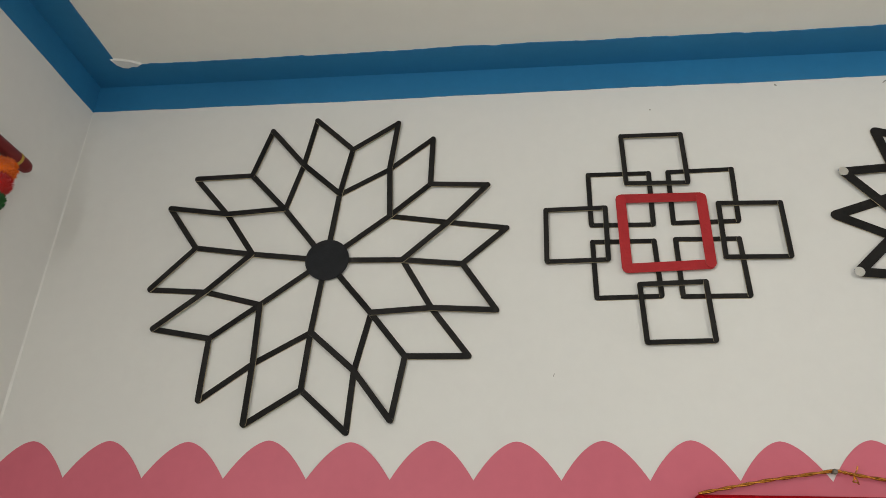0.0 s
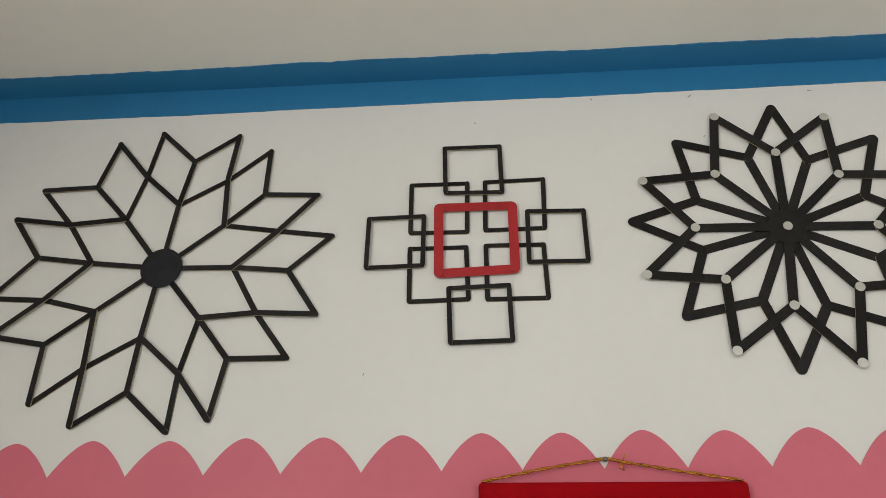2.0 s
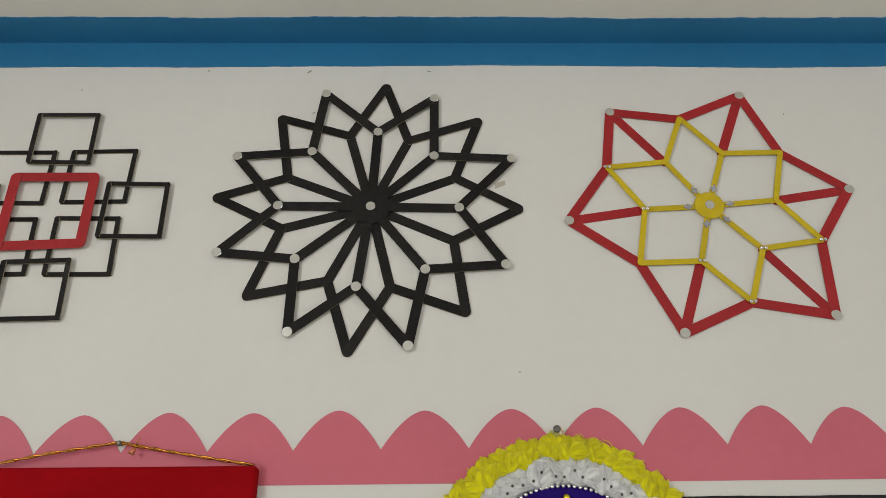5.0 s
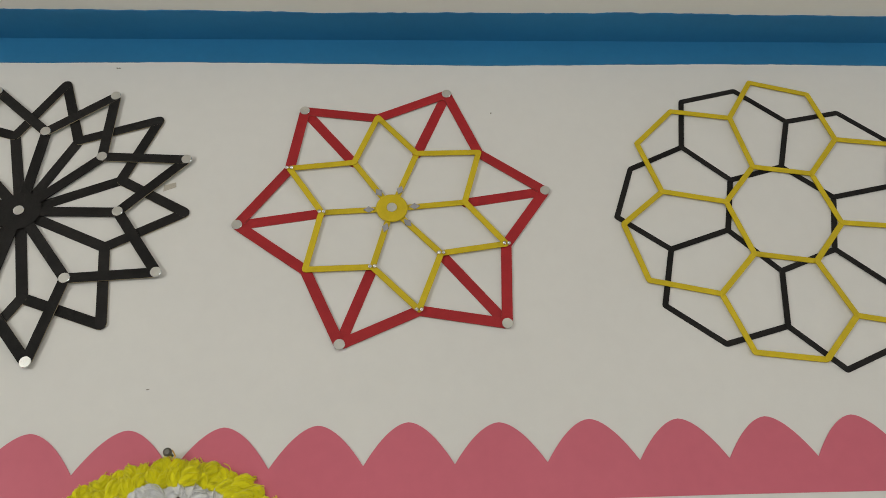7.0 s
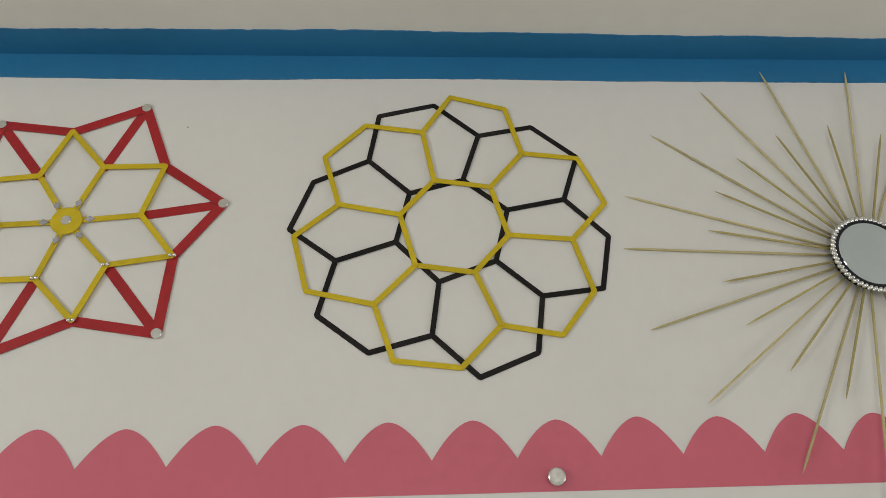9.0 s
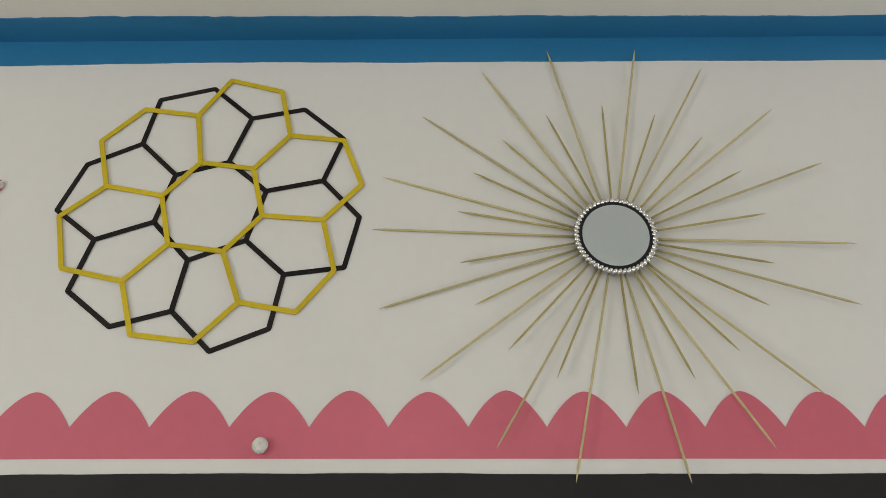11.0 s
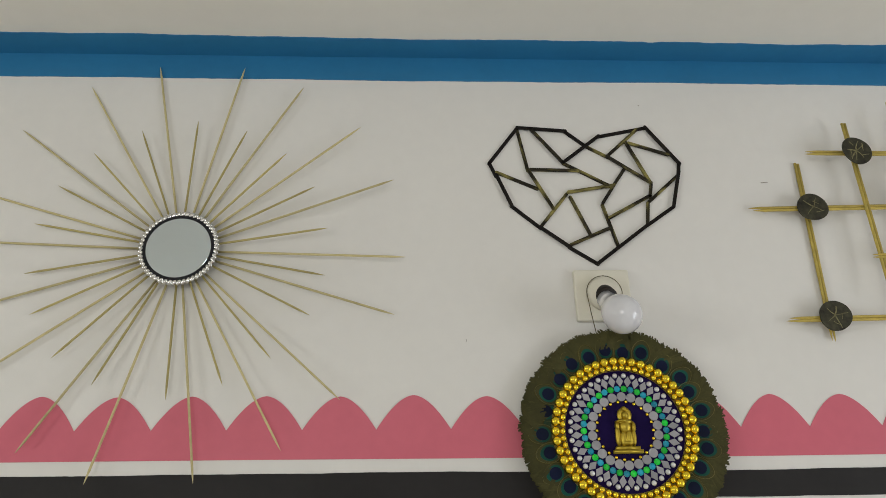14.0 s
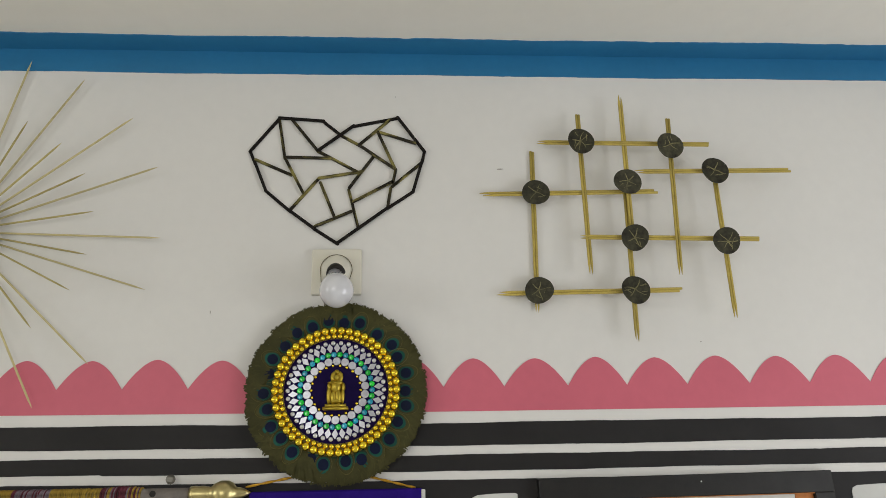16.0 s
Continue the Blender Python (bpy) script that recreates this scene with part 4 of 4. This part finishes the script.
def yarn_ring_mesh(seed, mat, rad, wide, tall):
    """The matted body of a ring of yarn, lumpy at two sizes."""
    bm = bmesh.new()
    rows = []
    for i in range(300):
        a = 2 * math.pi * i / 300
        row = []
        for q in range(15):
            b = math.pi * q / 14
            dirn = Vector((math.cos(a), 0, math.sin(a)))
            p = dirn * (rad - wide * math.cos(b)) + Vector((0, -tall * math.sin(b), 0))
            n1 = noise.noise(p * 42 + Vector((seed, 0, 0)))
            n2 = noise.noise(p * 130 + Vector((0, seed, 0)))
            out = (-dirn * math.cos(b) + Vector((0, -math.sin(b), 0))) * (0.0045 * n1 + 0.0020 * n2)
            row.append(bm.verts.new(p + out))
        rows.append(row)
    for i in range(300):
        a, b = rows[i], rows[(i + 1) % 300]
        for q in range(14):
            bm.faces.new((a[q], b[q], b[q + 1], a[q + 1]))
    return mesh_of("yarn_body", bm, mat, True)


def puff_mesh(seed, mat, wide, tall):
    """A soft tuft of looped yarn: a lobe with fine strands running over it and a few loose loops that spring from its root."""
    r = random.Random(seed)
    off = r.uniform(0, 50)
    bm = bmesh.new()
    rows = []
    nu, nv = 60, 14
    for i in range(nv + 1):
        b = math.pi * i / nv
        row = []
        for k in range(nu):
            a = 2 * math.pi * k / nu
            d = Vector((math.sin(b) * math.sin(a), -math.sin(b) * math.cos(a), math.cos(b)))
            warp = noise.noise(d * 1.3 + Vector((off, 0, 0)))
            lump = noise.noise(d * 1.7 + Vector((0, off, 0)))
            strand = noise.noise(Vector((a * 4.2 + 1.6 * warp + off, d.z * 0.9, off))) * math.sin(b)
            f = 1 + 0.20 * lump + 0.15 * strand
            row.append(bm.verts.new((d.x * wide * f * (1 + 0.22 * d.z), d.y * wide * 0.72 * f, d.z * tall * f)))
        rows.append(row)
    for r0, r1 in zip(rows, rows[1:]):
        for k in range(nu):
            bm.faces.new((r0[k], r0[(k + 1) % nu], r1[(k + 1) % nu], r1[k]))
    root = rows[-1][0].co.copy()
    for k in range(9):
        u = r.uniform(-1, 1)
        crown = wide * r.uniform(0.60, 0.86) * math.sqrt(1 - 0.7 * u * u)
        top = tall * r.uniform(0.75, 1.12)
        sway = r.uniform(-0.4, 0.4) * wide
        knots = [root] + [Vector(p) for p in ((wide * u * 0.7 + sway, -crown * 0.85, -tall * 0.35), (wide * u + sway, -crown, tall * 0.2), (wide * u * 1.1, -crown * 0.85, top * 0.8), (wide * u, -crown * 0.3, top), (wide * u * 0.8, -0.0005, top * 0.7))]
        line = []
        for i in range(len(knots) - 1):
            p0, p1, p2, p3 = knots[max(i - 1, 0)], knots[i], knots[i + 1], knots[min(i + 2, len(knots) - 1)]
            for q in (0, 0.5):
                line.append(0.5 * (2 * p1 + (p2 - p0) * q + (2 * p0 - 5 * p1 + 4 * p2 - p3) * q * q + (3 * p1 - p0 - 3 * p2 + p3) * q ** 3))
        tube_bm(line + [knots[-1]], r.uniform(0.0005, 0.0008), 4, taper=lambda f: 0.02 if f == 0 else 1, bm=bm)
    bmesh.ops.remove_doubles(bm, verts=bm.verts, dist=0.0001)
    return mesh_of("yarn_puff", bm, mat, True)


rnd = random.Random(17)
for mat, colour, body, rings in ((YARNY, "yellow", (0.1745, 0.0150, 0.0080, 0.003), ((0.1850, 78, 0.0025), (0.1725, 70, 0.0080))), (YARNW, "white", (0.1460, 0.0165, 0.0080, 0.006), ((0.1545, 64, 0.0075), (0.1420, 58, 0.0110)))):
    rad, wide, tall, back = body
    place("yarn_body", yarn_ring_mesh(rad * 100, mat, rad, wide, tall), man, Matrix.Translation((0, -back, 0)), f"matted {colour} yarn ring")
    kinds = [puff_mesh(q * 37 + int(rad * 1000), mat, 0.0118, 0.0140) for q in range(9)]
    for rr, count, depth in rings:
        for k in range(count):
            a = 2 * math.pi * (k + rnd.uniform(-0.22, 0.22)) / count
            r_ = rr + rnd.uniform(-0.0022, 0.0022)
            lean = Matrix.Rotation(rnd.uniform(-1.3, 1.3), 4, "Y") @ Matrix.Rotation(rnd.uniform(-0.35, 0.15), 4, "X")
            big = rnd.uniform(0.72, 1.18)
            place("yarn_puff", kinds[rnd.randrange(9)], man, Matrix.Translation((r_ * math.cos(a), -depth - rnd.uniform(0, 0.002), r_ * math.sin(a))) @ Matrix.Rotation(math.pi / 2 - a, 4, "Y") @ lean @ Matrix.Diagonal((big, big, big, 1)), f"puff of looped {colour} yarn")
part("felt_disc", lathe_bm([(0, -0.005), (0.128, -0.005), (0.128, -0.011), (0, -0.011)], 56), ROYAL, man, "royal blue velvet disc")
pin = ball_mesh("pin_bead", 0.0022, STEEL, 0.8, 1)
for k in range(64):
    a = 2 * math.pi * (k + rnd.uniform(-0.25, 0.25)) / 64
    r_ = 13.9 + (0.75 if k % 3 == 0 else 0) + rnd.uniform(-0.15, 0.15)
    place("pin_bead", pin, man, at2(r_ * math.cos(a), r_ * math.sin(a), 0.0215), "tiny dark pin bead")
cb = ball_mesh("silver_bead", 0.0030, SILVER)
for k in range(104):
    a = 2 * math.pi * k / 104
    place("silver_bead", cb, man, at2(12.7 * math.cos(a), 12.7 * math.sin(a), 0.0135), "silver bead")
place("gold_bead", ball_mesh("gold_bead", 0.006, GOLD), man, at2(0.3, 11.1, 0.014), "gold bead")


def nail(x, z, long=0.02, r=0.0035):
    n_ = thing("nail", (x, 0, z), "dull steel nail driven into the wall", "nail", "nails in the wall")
    part("shank", lathe_bm([(0, 0.004), (0.0016, 0.004), (0.0016, -long), (0, -long)], 8), STEEL, n_)
    part("head", lathe_bm([(0, -long + 0.001), (r, -long + 0.001), (r, -long - 0.0015), (r * 0.6, -long - 0.003), (0, -long - 0.003)], 12), STEEL, n_)
    return n_


nail(1.868, 1.836, 0.022, 0.0055)
part("loop", tube_bm([(-0.001, -0.02, 0.206), (-0.003, -0.02, 0.199), (0.002, -0.018, 0.192), (0.005, -0.018, 0.199), (0.001, -0.02, 0.206)], 0.0009, 5), CORD, man, "thin gold thread loop")

# ---- red velvet hanging on a gold cord ----
red_h = thing("red_velvet_hanging", (1.258, 0, 1.5), "red velvet covered board hanging from a twisted copper-gold cord", "wall hanging")
part("board", box_bm(-0.193, 0.193, -0.022, 0.0004, -0.25, 0.290, 0.006, 3), VELVET, red_h, "deep red velvet board")


def twisted(points, r, parent, label, mat=CORD):
    """Two strands wound round each other along a line of points."""
    pts = [Vector(p) for p in points]
    fine = [pts[i].lerp(pts[i + 1], q / 12) for i in range(len(pts) - 1) for q in range(12)] + [pts[-1]]
    for s in (0, math.pi):
        line = []
        for i, p in enumerate(fine):
            line.append(p + r * 0.7 * Vector((0, math.cos(i * 0.9 + s), math.sin(i * 0.9 + s))))
        part("cord_strand", tube_bm(line, r, 5), mat, parent, label, True)


twisted([(-0.189, -0.016, 0.291), (-0.10, -0.014, 0.309), (-0.004, -0.011, 0.3245), (0.02, -0.012, 0.319), (0.10, -0.015, 0.305), (0.188, -0.016, 0.291)], 0.0016, red_h, "twisted copper-gold cord", COPPER)
for s, e in (((0.018, -0.013, 0.318), (0.024, -0.016, 0.330)), ((0.018, -0.013, 0.318), (0.013, -0.018, 0.309)), ((0.018, -0.013, 0.318), (0.020, -0.018, 0.306)), ((0.013, -0.018, 0.309), (0.020, -0.018, 0.306))):
    part("knot_tail", tube_bm([s, ((s[0] + e[0]) / 2 + 0.001, s[1] - 0.002, (s[2] + e[2]) / 2), e], 0.0010, 5), COPPER, red_h, "copper cord knot")
nail(1.253, 1.823, 0.012, 0.0038)

# ---- scrap of old tape beside the wide flower ----
scrap = thing("tape_scrap", (1.8075, 0, 2.250), "small curled scrap of old clear tape on the wall", "tape scrap")
part("tape", prism_bm([(-0.011, -0.006), (0.009, -0.004), (0.0105, 0.004), (-0.008, 0.0045)], -0.0009, 0.0003), TAPE, scrap, m=Matrix.Rotation(radians(-18), 4, "Y"))

# ---- small knob in the pink border ----
knob = thing("wall_knob", (2.901, 0, 1.785), "small round white knob with a silvery rim on the pink border", "knob")
part("stem", lathe_bm([(0, 0.003), (0.005, 0.003), (0.005, -0.012), (0, -0.012)], 14), STEEL, knob)
part("rim", lathe_bm([(0, -0.009), (0.0122, -0.009), (0.0129, -0.0105), (0.0122, -0.012), (0, -0.012)], 24), SILVER, knob, "thin silvery rim", True)
part("cap", lathe_bm([(0, -0.011), (0.0108, -0.011), (0.0113, -0.013), (0.0098, -0.0152), (0.005, -0.0162), (0, -0.0164)], 24), KNOBW, knob, "silvery white cap", True)

# ---- dowel with pompoms on the side wall ----
rod = thing("pompom_dowel", (0.0, -0.348, 2.281), "maroon dowel with gold bands and woollen pompoms on the side wall", "wall hanging")
part("dowel", lathe_bm([(0, 0.224), (0.006, 0.222), (0.0105, 0.216), (0.012, 0.208), (0.012, -0.20), (0.0105, -0.208), (0, -0.215)], 20), MAROON, rod, "maroon painted dowel", True, Matrix.Translation((0.0125, 0, 0)))
part("gold_band", lathe_bm([(0.0121, 0.192), (0.0126, 0.191), (0.0126, 0.187), (0.0121, 0.186)], 20), GOLDBAND, rod, "thin gold band", True, Matrix.Translation((0.0125, 0, 0)))


def pompom_mesh(seed, radius, mat):
    r = random.Random(seed)
    bm = bmesh.new()
    bmesh.ops.create_icosphere(bm, subdivisions=2, radius=radius * 0.84)
    for k in range(900):
        d = Vector((r.gauss(0, 1), r.gauss(0, 1), r.gauss(0, 1))).normalized()
        u = d.cross(Vector((0.3, 0.5, 0.8))).normalized() * 0.0011
        v = d.cross(u).normalized() * 0.0011
        root, tip = d * radius * 0.7, d * radius * r.uniform(0.93, 1.02)
        q = [bm.verts.new(p) for p in (root + u, root - u * 0.5 + v, root - u * 0.5 - v, tip)]
        bm.faces.new((q[0], q[1], q[3]))
        bm.faces.new((q[1], q[2], q[3]))
        bm.faces.new((q[2], q[0], q[3]))
    return mesh_of("pompom", bm, mat)


for n_, (y, z, mat, col) in enumerate(((0.158, -0.041, ORANGE, "orange"), (0.157, -0.067, REDWOOL, "red"), (0.160, -0.096, GREENWOOL, "green"))):
    place("pompom", pompom_mesh(40 + n_, 0.0235 if n_ < 2 else 0.019, mat), rod, Matrix.Translation((0.024, y, z)), f"{col} woollen pompom")
part("string", tube_bm([(0.014, 0.17, -0.008), (0.02, 0.166, -0.05), (0.02, 0.166, -0.10)], 0.001, 5), CORD, rod, "thin thread")

# ---- thread-wrapped flute ----
flute = thing("thread_wrapped_flute", (3.64, 0, 1.617), "flute wrapped in mustard and maroon thread with brass end", "flute")
turn_x = Matrix.Rotation(-math.pi / 2, 4, "Z")
part("tube", lathe_bm([(0, -0.30), (0.0115, -0.30), (0.0115, 0.335), (0, 0.335)], 20), WOODT, flute, "grey-brown bare tube", True, Matrix.Translation((0, -0.0145, 0)) @ turn_x)
x = -0.29
rnd = random.Random(9)
SECTIONS = [(-0.20, (WRAPY, WRAPM)), (-0.10, (WRAPM, WRAPG)), (0.018, (WRAPY, WRAPY)), (0.082, (WRAPM, WRAPG, WRAPG)), (0.172, (WRAPY, WRAPY, WRAPY)), (0.30, (WRAPM, WRAPY, WRAPG, WRAPM))]
while x < 0.240:
    end, mats = next(sec for sec in SECTIONS if x < sec[0])
    mat = rnd.choice(mats)
    fat = 1.10 + 0.07 * math.sin((x + 0.3) * 90) if len(mats) > 3 else 1.0
    me = shared(("wrap", mat.name), lambda: mesh_of("thread_turn", lathe_bm([(0.0112, -0.0017), (0.0134, -0.0012), (0.0141, 0.0), (0.0134, 0.0012), (0.0112, 0.0017)], 18), mat, True))
    lean = Matrix.Rotation(rnd.uniform(-0.12, 0.12), 4, "Z")
    place("thread_turn", me, flute, Matrix.Translation((x, -0.0145, 0)) @ lean @ turn_x @ Matrix.Diagonal((fat * rnd.uniform(0.97, 1.05),) * 3 + (1,)))
    x += rnd.uniform(0.0019, 0.0030)
part("finger_hole", lathe_bm([(0, 0.0), (0.0055, 0.0), (0.0055, -0.0012), (0, -0.0012)], 16), DARK, flute, "dark finger hole", False, Matrix.Translation((0.262, -0.0256, 0.002)))
part("brass_end", lathe_bm([(0, 0.325), (0.0135, 0.325), (0.0142, 0.332), (0.0135, 0.340), (0.0142, 0.348), (0.0128, 0.355), (0.012, 0.362), (0.018, 0.368), (0.0225, 0.378), (0.0225, 0.392), (0.018, 0.401), (0.011, 0.406), (0.010, 0.413), (0.006, 0.424), (0.001, 0.433), (0, 0.433)], 24), BRASS, flute, "turned brass end piece", True, Matrix.Translation((0, -0.0145, 0)) @ turn_x)
nail(3.930, 1.643, 0.022, 0.0085)

# ---- blue velvet hanging below the medallion ----
blue_h = thing("blue_velvet_hanging", (4.228, 0, 1.45), "deep blue velvet board hanging from a gold cord", "wall hanging")
part("board", box_bm(-0.158, 0.156, -0.020, 0.0004, -0.25, 0.1685, 0.005, 3), ROYAL, blue_h, "deep blue velvet board")
part("edge", box_bm(0.1525, 0.160, -0.021, 0.0002, -0.25, 0.1665, 0.002), PAPER, blue_h, "white edging")
twisted([(-0.166, -0.010, 0.177), (-0.075, -0.006, 0.194), (-0.004, -0.003, 0.210), (0.06, -0.006, 0.190), (0.142, -0.010, 0.169)], 0.0016, blue_h, "twisted gold cord")

# ---- framed picture and cards on the black stripe ----
pic = thing("picture_frame", (4.882, 0, 1.40), "flat black wooden picture frame round a pale print", "picture frame")
pic.rotation_euler = (0, radians(-0.4), 0)
fw, fh = 0.282, 0.2315
part("backboard", box_bm(-fw + 0.01, fw - 0.01, -0.008, 0.0004, -fh, fh - 0.01), FRAMEB, pic, "black back")
for x0, x1, z0, z1 in ((-fw, fw, fh - 0.039, fh), (-fw, fw, -fh, -fh + 0.039), (-fw, -fw + 0.039, -fh + 0.039, fh - 0.039), (fw - 0.039, fw, -fh + 0.039, fh - 0.039)):
    part("frame_rail", box_bm(x0, x1, -0.018, 0.0002, z0, z1, 0.0015), FRAMEB, pic)
part("print", box_bm(-0.24, 0.206, -0.0105, -0.0082, -0.19, 0.191, 0.0004), PAPER, pic, "pale grey print")
part("print_edge", box_bm(0.2065, 0.242, -0.0108, -0.0082, -0.19, 0.191, 0.0004), AMBER, pic, "orange printed edge")
part("inner_lip", box_bm(-0.243, 0.243, -0.0165, -0.0082, 0.1905, 0.1922, 0.0003), AMBER, pic, "thin reddish inner lip")
place("paint_fleck", ball_mesh("paint_fleck", 0.0018, PAPER, 0.5, 1), pic, at2(2.6, 21.8, 0.018), "white paint fleck")
for cx, top, w in ((4.5165, 1.6045, 0.0435), (5.262, 1.6060, 0.057)):
    card = thing("paper_card", (cx, 0, 1.52), "white paper card with rounded corners on the black stripe", "card", "paper cards")
    h_ = top - 1.52
    part("sheet", prism_bm([(-w, -0.09), (w, -0.09), (w, h_ - 0.001), (w - 0.004, h_ + 0.0015), (0.0, h_ + 0.001), (-w + 0.012, h_ - 0.001), (-w + 0.003, h_ - 0.005), (-w, h_ - 0.012)], -0.003, 0.0002), PAPER, card)

# ---- old scuffs and chips in the paint ----
def scuff(x, z, w, h, ang):
    r = random.Random(int(x * 1000))
    pts = [(w * math.cos(q * math.pi / 4) * r.uniform(0.6, 1.1), h * math.sin(q * math.pi / 4) * r.uniform(0.5, 1.1)) for q in range(8)]
    ob = new("scuff", mesh_of("scuff", prism_bm(pts, -0.0012, 0.0004), MARK))
    ob.matrix_basis = Matrix.Translation((x, 0, z)) @ Matrix.Rotation(-radians(ang), 4, "Y")
    tagged(ob, "small dark chip in the wall paint", "paint chip", "paint chips")


for x, z, w, h, ang in ((1.289, 2.4905, 0.003, 0.0012, -40), (1.471, 2.488, 0.007, 0.0011, 40), (1.687, 2.489, 0.0025, 0.001, -20), (1.485, 2.397, 0.003, 0.0008, 40), (1.691, 2.489, 0.002, 0.001, 0), (2.320, 2.393, 0.0016, 0.0012, 0), (1.068, 2.447, 0.0016, 0.001, 0), (0.881, 1.961, 0.004, 0.0007, 70), (1.823, 1.925, 0.003, 0.0007, 10), (3.970, 1.957, 0.004, 0.0007, 85), (4.951, 1.887, 0.0015, 0.0012, 0), (4.560, 2.269, 0.010, 0.0013, 4), (4.335, 2.444, 0.0015, 0.0012, 0)):
    scuff(x, z, w, h, ang)
